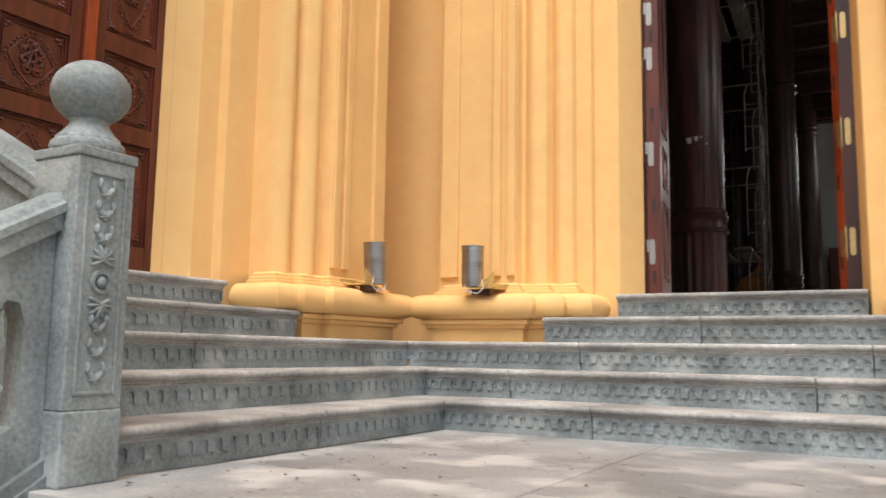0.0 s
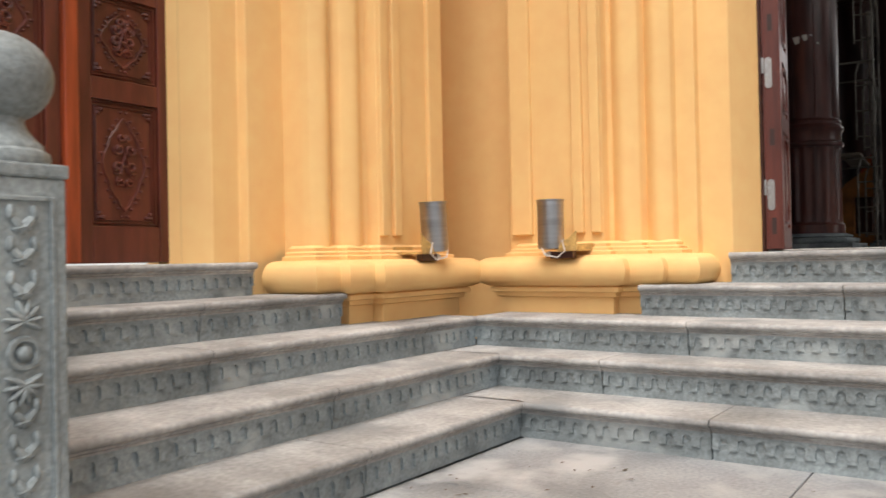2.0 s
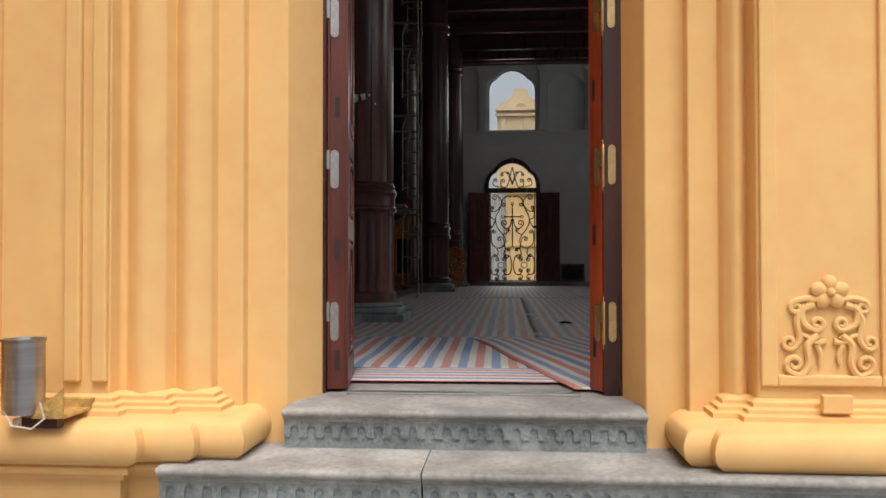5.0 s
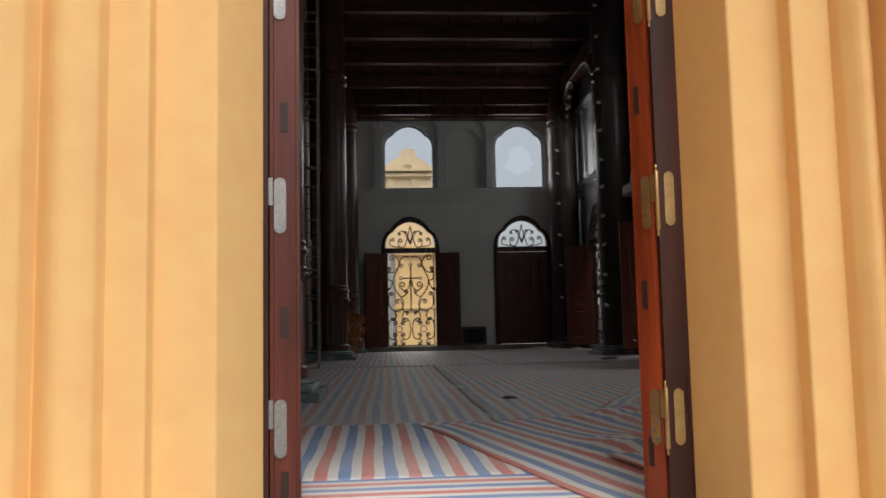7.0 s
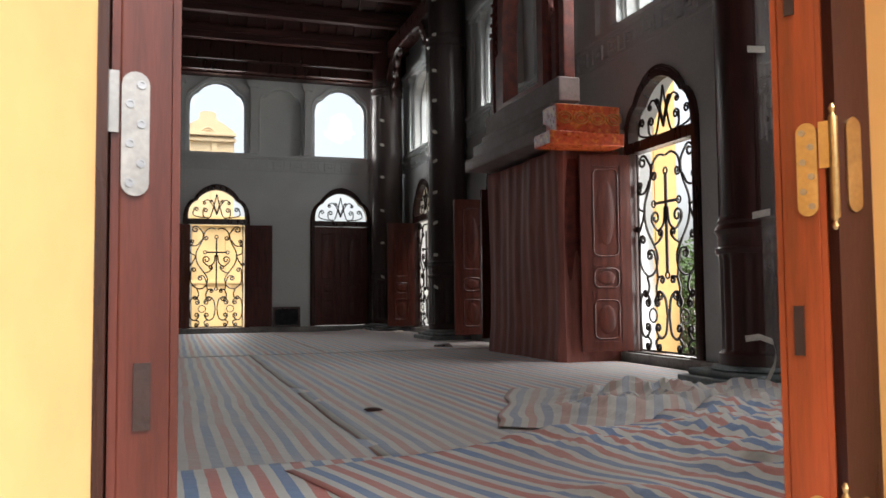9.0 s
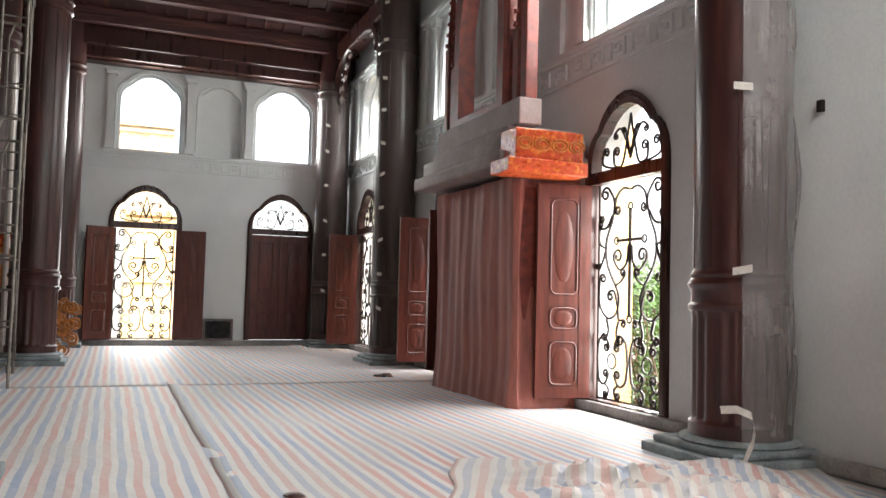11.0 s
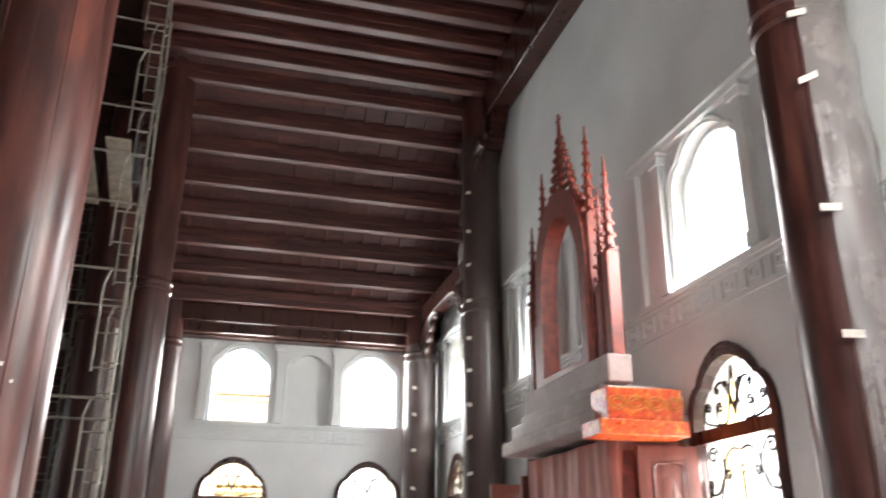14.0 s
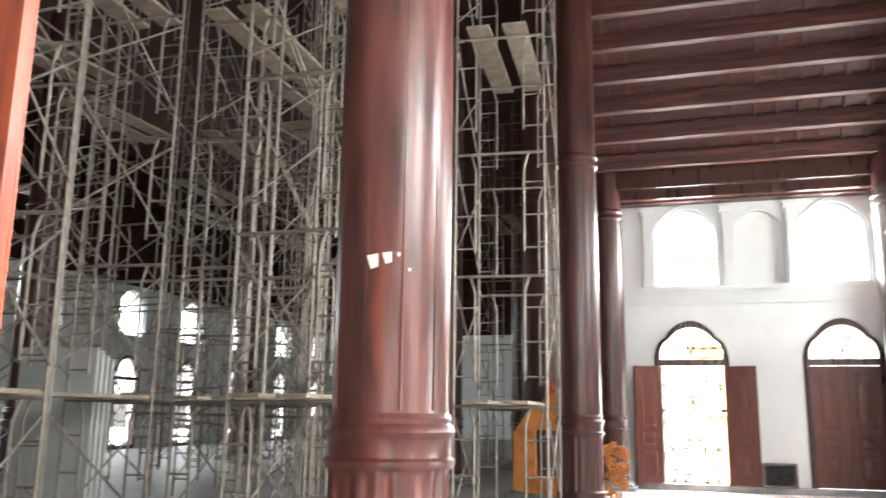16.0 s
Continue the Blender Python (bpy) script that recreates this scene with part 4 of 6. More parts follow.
column(-2.57, 11.3, 0.38, "polished dark red wooden column with fluted foot and tape marks", wood=COLWOOD)
column(-2.58, 20.35, 0.37, "polished dark red wooden column near the far wall")
column(-2.44, 24.5, 0.33, "dark wooden column against the pale wall")
for x, y in ((-3.6, 22.6), (-6.2, 24.5), (-5.4, 30.0), (-14.5, 11.0), (-14.5, 20.9), (-14.5, 30.0), (-14.5, 40.0), (-5.4, 40.0), (-9.3, 30.5)):
    column(x, y, 0.42, "dark wooden column deep in the nave")
rc1 = column(3.40, 10.95, 0.38, "dark wooden wall column wrapped in dusty plastic film")
rc2 = column(3.40, 20.0, 0.38, "dark wooden wall column under plastic film")
rc3 = column(3.27, 24.3, 0.38, "dark wooden corner column under plastic film")
scraps = thing("paper_scraps", "pale paper tape scraps stuck on a dark column", "tape")
for (u, z, s) in ((-0.06, 3.0, 0.05), (0.03, 3.02, 0.04), (0.1, 3.04, 0.015), (0.17, 2.95, 0.012)):
    a = -1.42 + u / 0.37
    bm = bmesh.new()
    q = [bm.verts.new((-2.57 + 0.374 * math.cos(a + du), 11.3 + 0.374 * math.sin(a + du), z + 0.3 + dz)) for du, dz in ((-s * 2, s * 0.7), (s * 2, s * 0.9), (s * 2.2, -s * 0.7), (-s * 0.4, -s))]
    bm.faces.new(q)
    part("scrap", bm, TAPE, scraps)


def wrap(cx, cy, r, a0, a1, z0, z1, label, bands, seed, film, tape=0.05, wide=0.16):
    """Film hung on one side of a column, gathered in vertical folds, with strips of tape."""
    rnd = random.Random(seed)
    bm = bmesh.new()
    N, M = 120, 60
    ph = [rnd.uniform(0, 6.28) for _ in range(6)]
    grid = []
    for j in range(M + 1):
        z = z0 + (z1 - z0) * j / M
        row = []
        for i in range(N + 1):
            a = a0 + (a1 - a0) * i / N
            near = min(abs(z - b) for b in bands)
            pull = 1 - math.exp(-(near / 0.5) ** 2)
            w = 0.022 * math.sin(13 * a + ph[0] + 0.7 * math.sin(1.3 * z + ph[1])) + 0.012 * math.sin(31 * a + ph[2] + z * 1.1) + 0.02 * math.sin(2.1 * z + 3 * a + ph[3]) + 0.007 * math.sin(67 * a + ph[4] + 1.7 * math.sin(2.3 * z + ph[5]))
            row.append(bm.verts.new((cx + (r + 0.03 + pull * (0.035 + w)) * math.cos(a), cy + (r + 0.03 + pull * (0.035 + w)) * math.sin(a), z)))
        grid.append(row)
    for u, v in zip(grid, grid[1:]):
        for i in range(N):
            bm.faces.new((u[i], u[i + 1], v[i + 1], v[i]))
    ob = thing("plastic_wrap", label, "plastic film")
    part("film", bm, film, ob, smooth=True)
    for b in bands:
        bm = bmesh.new()
        for a, tilt in ((a0 + tape, rnd.uniform(-0.04, 0.04)),):
            vs = [bm.verts.new((cx + (r + 0.075) * math.cos(a + da), cy + (r + 0.075) * math.sin(a + da), b + dz)) for da, dz in ((-wide, 0.03), (wide, 0.03 + tilt), (wide, -0.03 + tilt), (-wide, -0.03))]
            bm.faces.new(vs)
        part("tape_strip", bm, TAPE, ob, "pale paper tape strip")
    return ob


wrap(3.40, 10.95, 0.38, -2.25, -0.6, FLOOR + 0.1, 10.5, "dusty see-through plastic film taped round a column", [1.0, 2.38, 3.85, 4.84, 5.95, 6.6, 7.6], 3, PLASTIC, 0.0)
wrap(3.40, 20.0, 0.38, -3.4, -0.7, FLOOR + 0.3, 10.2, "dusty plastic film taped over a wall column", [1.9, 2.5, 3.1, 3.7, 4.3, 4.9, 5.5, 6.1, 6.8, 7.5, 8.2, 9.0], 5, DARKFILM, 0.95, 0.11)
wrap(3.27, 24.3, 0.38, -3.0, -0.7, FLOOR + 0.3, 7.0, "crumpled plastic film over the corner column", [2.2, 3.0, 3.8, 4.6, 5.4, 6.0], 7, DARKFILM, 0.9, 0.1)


def bracket(x, y, z, flip, label):
    """A carved timber bracket: curled strut with leaf scrolls under a beam."""
    ob = thing("carved_bracket", label, "bracket", pose(x, y, z, 0, 0, flip))
    bm = bmesh.new()
    pts = [(0, 0.1 + 1.1 * (1 - math.cos(t)), 1.3 * math.sin(t)) for t in (i * math.pi / 2 / 10 for i in range(11))]
    add_tube(bm, [(0, p[1] - 0.1, p[2] - 1.3) for p in pts], [0.17 - 0.006 * i for i in range(11)], 6)
    part("strut", bm, DARKWOOD, ob, smooth=True)
    for k in range(5):
        bm = bmesh.new()
        s = scroll((0.12 + 0.2 * k, -0.95 + 0.22 * k), 0.13, 0.5, 1, (0.34 + 0.2 * k, -0.75 + 0.22 * k), 0.09, 2.2, -1)
        add_tube(bm, [(0.02 * (k % 2), u, v) for u, v in s], 0.045, 6)
        part("leaf_scroll", bm, DARKWOOD, ob, smooth=True)
    return ob


bracket(3.25, 20.4, 9.9, 180, "dark carved timber bracket with leaf scrolls")
bracket(3.3, 24.1, 7.6, 180, "dark carved timber bracket with leaf scrolls")
bracket(3.3, 20.5, 7.6, 0, "dark carved timber bracket with leaf scrolls")
tagged(part("cross_beam", box(3.2, 3.55, 20.2, 24.2, 7.55, 7.95, 0.04), DARKWOOD), "dark timber beam between two wall columns", "beam")

# ---- altar on the side wall ----
altar = thing("side_altar", "tall side altar wrapped in pink plastic sheet", "altar", pose(2.86, 15.17, FLOOR) @ Matrix.Diagonal((1.1, 1.08, 0.985, 1)))
bm = bmesh.new()
N, M = 150, 20
rows = []
for j in range(M + 1):
    z = 2.72 * j / M
    row = []
    for i in range(N + 1):
        s = i / N * 3.8
        if s < 0.75:
            p = Vector((0.78 - s, -1.08, z))
            o = Vector((0, -1, 0))
        elif s < 2.95:
            p = Vector((0.03, -1.08 + s - 0.75, z))
            o = Vector((-1, 0, 0))
        else:
            p = Vector((0.03 + s - 2.95, 1.12, z))
            o = Vector((0, 1, 0))
        fold = 0.007 * math.sin(26 * s + 0.4 * math.sin(3 * z)) + 0.014 * math.sin(9.5 * s + 0.6 * math.sin(2 * z)) * (0.35 + 0.65 * (z / 2.72)) + 0.012 * math.sin(3.1 * s + 1.7 * z)
        row.append(bm.verts.new(p + o * (fold + 0.03 + 0.05 * max(0, 1 - z / 0.4) * 0.5)))
    rows.append(row)
for u, v in zip(rows, rows[1:]):
    for i in range(N):
        bm.faces.new((u[i], u[i + 1], v[i + 1], v[i]))
part("plastic_skirt", bm, PINKWRAP, altar, "dusty pink plastic sheet hanging in folds", smooth=True)
part("altar_body", box(0.06, 0.79, -1.05, 1.1, 0.0, 2.72), REDWOOD, altar)
part("red_edge", box(0.05, 0.75, -1.10, -1.075, 0.0, 2.6, 0.005), CARVED, altar, "bright red fabric edge under the sheet")
for a, b, c, d, e in ((-0.26, -1.25, 1.4, 2.80, 2.98), (-0.16, -1.2, 1.34, 2.981, 3.2), (-0.05, -1.0, 1.25, 3.201, 3.34)):
    led = box(a, 0.79, b, c, d, e, 0.02)
    bmesh.ops.subdivide_edges(led, edges=led.edges, cuts=3, use_grid_fill=True)
    for v in led.verts:
        v.co += Vector((1, 0.4, 0.6)) * 0.022 * noise.noise(v.co * 3.5)
    part("wrapped_ledge", led, DUSTSHEET, altar, "pinkish dust sheet over the altar ledge", smooth=True)
lac = bmesh.new()
add_box(lac, -0.22, 0.56, -1.52, -1.16, 2.845, 3.19, 0.012)
part("lacquer_case", lac, REDLACQ, altar, "red and gold lacquered carved case")
lac = bmesh.new()
add_box(lac, -0.33, 0.58, -1.58, -1.162, 2.68, 2.841, 0.012)
part("lacquer_case_base", lac, REDLACQ, altar, "red and gold lacquered moulded base")
for i in range(4):
    bm = bmesh.new()
    for r in (0.05, 0.09):
        add_tube(bm, [(-0.12 + 0.2 * i + r * math.cos(a), -1.525, 3.02 + 0.8 * r * math.sin(a)) for a in (k * math.pi / 6 for k in range(12))], 0.008, 5, closed=True)
    part("gold_scroll", bm, GOLDWOOD, altar, smooth=True)

gothic = thing("gothic_niche_frame", "dark red carved gothic niche frame with pinnacles", "altar frame", pose(3.0, 15.22, FLOOR + 3.3, 0, 0, 90))


def pointed(w, h0, rise, n=10):
    pts = []
    for i in range(n + 1):
        t = i / n
        pts.append((-w / 2 + w / 2 * t ** 1.6, h0 + rise * (1 - (1 - t) ** 1.9)))
    return pts + [(-x, z) for x, z in reversed(pts[:-1])]


def goth_put(u, v, d):
    return (u, d, v)


hole = [(-0.6, 0.38)] + pointed(1.2, 1.5, 0.93) + [(0.6, 0.38)]
part("arch_frame", add_prism(bmesh.new(), [(-0.78, 0.0)] + pointed(1.56, 1.85, 0.95) + [(0.78, 0.0)], [hole], -0.12, 0.12, goth_put), CARVED, gothic)
bm = bmesh.new()
for k in range(9):
    t = k / 9
    z = 2.6 + 1.15 * t
    w = 0.4 * (1 - t) + 0.02
    for s in (-1, 1):
        bmesh.ops.create_uvsphere(bm, u_segments=8, v_segments=5, radius=0.075 - 0.035 * t, matrix=Matrix.Translation((s * w, 0, z)))
    add_tube(bm, [(-w, 0, z), (w, 0, z + 0.05)], 0.03, 5)
add_tube(bm, [(0, 0, 2.7), (0, 0, 4.03)], [0.06, 0.02], 6)
add_tube(bm, [(-0.07, 0, 3.94), (0.07, 0, 3.94)], 0.018, 5)
part("openwork_gable", bm, CARVED, gothic, smooth=True)
for x, top in ((-1.2, 2.78), (-0.74, 3.45), (0.74, 3.45), (1.2, 2.78), (-0.98, 2.45), (0.98, 2.45)):
    bm = bmesh.new()
    add_box(bm, x - 0.07, x + 0.07, -0.10, 0.06, 0.0, top - 1.25, 0.015)
    add_tube(bm, [(x, -0.02, top - 1.25), (x, -0.02, top)], [0.075, 0.012], 6)
    for k in range(7):
        z = top - 1.2 + k * 0.16
        rr = 0.075 - 0.009 * k
        for a in range(4):
            bmesh.ops.create_cube(bm, size=0.05 - 0.003 * k, matrix=Matrix.Translation((x + rr * math.cos(a * 1.57), -0.02 + rr * math.sin(a * 1.57), z)))
    part("pinnacle", bm, CARVED, gothic)
bm = bmesh.new()
add_box(bm, -1.28, 1.28, -0.16, 0.14, -0.02, 0.3, 0.02)
part("frame_base", bm, DUSTSHEET, gothic, "grey dust sheet over the frame foot")
bm = bmesh.new()
add_prism(bm, [(0.02, 0.3)] + [(0.02, 2.4), (0.3, 2.5), (0.46, 1.9), (0.5, 0.3)], [], -0.5, -0.44, goth_put)
part("niche_side_panel", bm, DUSTSHEET, gothic)
bm = bmesh.new()
add_tube(bm, [(-0.1, -0.15, 0.35), (-0.52, -0.1, 1.9)], 0.014, 5)
part("prop_stick", bm, DARKWOOD, gothic)

# ---- tarpaulins on the floor ----


def tarp(name, x0, x1, y0, y1, z, turn, material, label, lift=0.004, seed=1, nx=40, ny=40, shift=0.0, folds=(), ragged=0.018):
    rnd = random.Random(seed)
    bm = bmesh.new()
    uv = bm.loops.layers.uv.new("UVMap")
    ca, sa = math.cos(radians(turn)), math.sin(radians(turn))
    cx, cy = (x0 + x1) / 2, (y0 + y1) / 2
    co = {}
    grid = []
    for j in range(ny + 1):
        row = []
        for i in range(nx + 1):
            u, v = x0 + (x1 - x0) * i / nx - cx, y0 + (y1 - y0) * j / ny - cy
            edge = ragged * noise.noise((u * 1.5, v * 1.5, seed * 3.1))
            X, Y = cx + u * ca - v * sa + edge, cy + u * sa + v * ca + edge
            h = z + lift * (1 + noise.noise((X * 2.3, Y * 2.3, seed)))
            for fx, fy, fr, fh in folds:
                q = math.exp(-(((X - fx) / fr) ** 2 + ((Y - fy) / fr) ** 2))
                h += fh * q * (0.3 + 0.45 * abs(math.sin(7 * (X - fx) + 5 * (Y - fy) + 3.5 * noise.noise((X * 2, Y * 2, 7)))) + 0.5 * (1 - abs(noise.noise((X * 5.5, Y * 5.5, seed)))) ** 3)
            w = bm.verts.new((X, Y, h))
            co[w] = (u + shift, v)
            row.append(w)
        grid.append(row)
    for a, b in zip(grid, grid[1:]):
        for i in range(nx):
            f = bm.faces.new((a[i], a[i + 1], b[i + 1], b[i]))
            for loop in f.loops:
                loop[uv].uv = co[loop.vert]
    ob = part(name, bm, material, smooth=True)
    sol = ob.modifiers.new("thickness", "SOLIDIFY")
    sol.thickness, sol.offset = 0.002, 1.0
    return tagged(ob, label, "tarpaulin", group="striped tarpaulins on the floor")


Z = FLOOR
tarp("tarpaulin", -2.9, -0.55, 8.7, 17.3, Z, 0, TARPDUST, "dusty blue, red and white striped tarpaulin on the floor", seed=1)
tarp("tarpaulin", -0.68, 3.6, 8.9, 17.3, Z + 0.003, 0, TARPDUST, "dusty blue, red and white striped tarpaulin on the floor", seed=2, shift=0.17, folds=((1.5, 9.9, 0.5, 0.07),))
tarp("tarpaulin", -2.9, 0.6, 16.87, 24.7, Z + 0.004, 0, TARPDUST, "pale dusty striped tarpaulin before the far doors", seed=3)
tarp("tarpaulin", 0.42, 3.62, 16.87, 24.7, Z + 0.006, 0, TARPDUST, "pale dusty striped tarpaulin before the far doors", seed=4, shift=0.2, folds=((2.4, 23.9, 0.4, 0.08),))
tarp("tarpaulin", -2.3, -0.55, 6.95, 8.95, Z + 0.008, 1, TARP, "clean blue, red and white striped tarpaulin by the door", seed=5, nx=30, ny=30)
tarp("tarpaulin", -0.95, 3.6, 6.6, 9.3, Z + 0.012, 13, TARP, "rumpled blue, red and white striped tarpaulin by the door", seed=6, nx=70, ny=50, shift=0.07, folds=((0.4, 8.9, 0.4, 0.08), (1.3, 8.6, 0.5, 0.12), (2.3, 9.0, 0.6, 0.11), (1.6, 9.4, 0.4, 0.12), (0.0, 7.6, 0.35, 0.06), (1.0, 7.9, 0.4, 0.09)))
tarp("tarpaulin", -1.0, -0.3, 5.6, 7.9, Z + 0.006, 90, TARP, "striped tarpaulin laid crosswise behind the door sill", seed=15, nx=12, ny=30, shift=0.05)
tarp("tarpaulin", 0.6, 3.3, 9.0, 11.0, Z + 0.01, -24, TARPDUST, "crumpled dusty tarpaulin heaped before the wall column", seed=12, nx=80, ny=70, lift=0.01, ragged=0.3, folds=((1.2, 9.8, 0.35, 0.12), (1.8, 10.1, 0.4, 0.16), (2.3, 9.6, 0.4, 0.13), (2.7, 10.3, 0.4, 0.12), (1.5, 10.5, 0.3, 0.1)))
tarp("tarpaulin", -0.3, 3.2, 6.6, 7.5, Z + 0.03, 8, TARP, "folded edge of a striped tarpaulin near the sill", seed=8, nx=50, ny=20, shift=0.2, lift=0.012)

# ---- things by the far wall ----
pic = thing("picture_frame", "dark framed print leaning by the far wall", "picture", pose(0.87, 24.78, FLOOR + 0.13, -8))
part("frame", add_prism(bmesh.new(), [(-0.33, 0), (0.33, 0), (0.33, 0.49), (-0.33, 0.49)], [[(-0.28, 0.05), (0.28, 0.05), (0.28, 0.44), (-0.28, 0.44)]], 0, 0.03, goth_put), DARKWOOD, pic)
part("print", box(-0.28, 0.28, 0.01, 0.02, 0.05, 0.44), PHOTO, pic, "dark print with pale shapes")
orn = thing("carved_wood_ornament", "golden orange carved wooden stand behind a column", "carving", pose(-2.85, 22.0, FLOOR) @ Matrix.Diagonal((1.25, 1.0, 1.3, 1)))
part("panel", add_prism(bmesh.new(), [(-0.95, 0.1), (0.1, 0.0), (0.1, 1.35), (-0.3, 1.5), (-0.75, 1.2), (-0.95, 0.9)], [[(-0.62, 0.3), (-0.2, 0.3), (-0.2, 0.95), (-0.62, 0.95)]], -0.1, 0.1, goth_put), GOLDWOOD, orn)
for k in range(26):
    a, b = random.uniform(0.15, 0.72), random.uniform(0.08, 0.75)
    dy = random.uniform(-0.08, 0.05)
    bm = add_tube(bmesh.new(), [(a + x * 0.7, dy, b + z * 0.7) for x, z in coil((0, 0), 0.13, k, 1, 10)[0]], [0.028 - 0.0015 * i for i in range(11)], 5)
    part("carved_scroll", bm, GOLDWOOD, orn, smooth=True)
bm = bmesh.new()
add_tube(bm, [(-0.45, 0, 1.3), (-0.35, 0, 1.6), (-0.2, 0, 1.65)], 0.09, 6)
part("red_finial", bm, REDLACQ, orn, "bright red finial", smooth=True)
for x, y, label in ((-0.31, 10.67, "small dark scrap lying on the tarpaulin"), (2.52, 17.66, "small flat debris on the floor"), (3.2, 23.1, "crumpled pale sheet on the floor")):
    bm = bmesh.new()
    bmesh.ops.create_icosphere(bm, subdivisions=2, radius=0.07 if y < 12 else 0.16)
    for v in bm.verts:
        v.co *= 1 + 0.4 * noise.noise(v.co * 12)
        v.co.z = max(0, v.co.z) * 0.3
    o = part("debris_scrap", bm, DARKWOOD if y < 21 else TAPE)
    o.location = (x, y, FLOOR + 0.014)
    tagged(o, label, "debris")
for x, y, z, rz in ((-2.35, 24.97, 3.75, 0), (3.73, 10.42, 3.71, 90), (3.73, 16.9, 3.9, 90)):
    sw = thing("junction_box", "small dark electrical box with loose wires", "electrical box", pose(x, y, z, 0, 0, rz) @ Matrix.Diagonal((0.55, 1, 0.8, 1)))
    part("box_body", box(-0.05, 0.05, -0.02, 0.02, -0.06, 0.06, 0.006), IRON, sw)
    bm = bmesh.new()
    add_tube(bm, [(0, -0.03, -0.05), (-0.06, -0.06, -0.2), (-0.12, -0.05, -0.32)], 0.006, 5)
    part("loose_wire", bm, TAPE, sw)

# ---- entrance door ----
entry = thing("door_12", "open double door of red wood with steel and brass hinges", "door", kind="structure")
bm = bmesh.new()
add_box(bm, -1.90, -1.79, 6.04, 6.13, FLOOR, 4.9)
add_box(bm, -0.455, -0.33, 6.04, 6.13, FLOOR, 4.9)
add_box(bm, -1.79, -0.455, 6.04, 6.13, 3.62, 3.76)
part("door_frame", bm, DARKWOOD, entry)
part("fanlight", box(-1.79, -0.455, 6.07, 6.09, 3.76, 4.9), DARKWOOD, entry)
arms = []
for px, s, turn, mt in ((-1.787, 1, 98, REDWOOD), (-0.46, -1, 150, ORANGEWOOD)):
    arm = thing("leaf_hinge", "", "")
    arm.parent = entry
    arm.matrix_basis = pose(px, 6.065, FLOOR + 0.015) @ pose(0, 0, 0, 0, 0, s * turn) @ Matrix.Diagonal((s, 1, 1, 1)) @ pose(0, -0.1, 0)
    panel_leaf(arm, 0.62, 2.72, 0.1, mt, label="open red-brown panelled leaf")
    arms.append(arm)


def rounded_plate(w, h, t, r=0.02):
    out = []
    for cx, cz, b in ((w / 2 - r, h / 2 - r, 0), (-w / 2 + r, h / 2 - r, 1), (-w / 2 + r, -h / 2 + r, 2), (w / 2 - r, -h / 2 + r, 3)):
        out += [(cx + r * math.cos(b * math.pi / 2 + a * math.pi / 8), cz + r * math.sin(b * math.pi / 2 + a * math.pi / 8)) for a in range(5)]
    return add_prism(bmesh.new(), out, [], -t, 0, lambda u, v, d: (u, d, v))


def hinge(arm, z, metal, side=-1):
    """A lift-off door hinge: notched leaf plate with screws, barrel with turned finials."""
    hg = part("hinge_plate", rounded_plate(0.04, 0.19, 0.004), metal, arm, "brushed metal hinge with six screws")
    hg.matrix_basis = pose(-0.001, 0.066, z - FLOOR - 0.015, 0, 0, -90)
    bm = bmesh.new()
    for i in range(6):
        add_lathe(bm, [(0.007, 0), (0.007, 0.002), (0.004, 0.002), (0.004, 0.0005)], 8, (0.008 if i % 2 else -0.008, 0, 0))
    bmesh.ops.rotate(bm, verts=bm.verts, cent=(0, 0, 0), matrix=Matrix.Rotation(radians(90), 3, "X"))
    bm.verts.ensure_lookup_table()
    for i in range(6):
        for v in bm.verts[i * 32:(i + 1) * 32]:
            v.co.z += -0.075 + i * 0.03
            v.co.y -= 0.004
    part("screws", bm, STEEL, hg)
    bm = box(0, side * 0.03, -0.004, -0.001, 0.0, 0.094)
    bmesh.ops.translate(bm, vec=(side * 0.024, 0, 0), verts=bm.verts)
    part("knuckle_plate", bm, metal, hg)
    bm = bmesh.new()
    add_lathe(bm, [(0.004, -0.125), (0.008, -0.118), (0.005, -0.108), (0.009, -0.1), (0.009, -0.001), (0.010, 0), (0.009, 0.001), (0.009, 0.1), (0.005, 0.108), (0.008, 0.118), (0.003, 0.128)], 12, (side * 0.052, -0.002, 0))
    part("hinge_barrel", bm, metal, hg, smooth=True)


for z in (1.21, 1.955, 2.70, 3.06):
    hinge(arms[0], z, HINGE)
    hinge(arms[1], z, BRASS)
    o = part("frame_plate", rounded_plate(0.035, 0.19, 0.004), BRASS, entry)
    o.location = (-0.415, 6.039, z + 0.005)
for z in (0.14, 0.68, 1.38, 2.0):
    part("mortise_slot", box(-0.0035, 0.001, 0.04, 0.065, z - 0.05, z + 0.05), BLACK, arms[0])
    part("mortise_slot", box(-0.0035, 0.001, 0.03, 0.05, z + 0.02, z + 0.12), BLACK, arms[1])
tagged(part("threshold_strip", box(-1.68, -0.57, 6.0, 6.06, FLOOR - 0.004, FLOOR + 0.012, 0.003), HINGE), "worn bright metal threshold strip", "threshold", kind="structure")

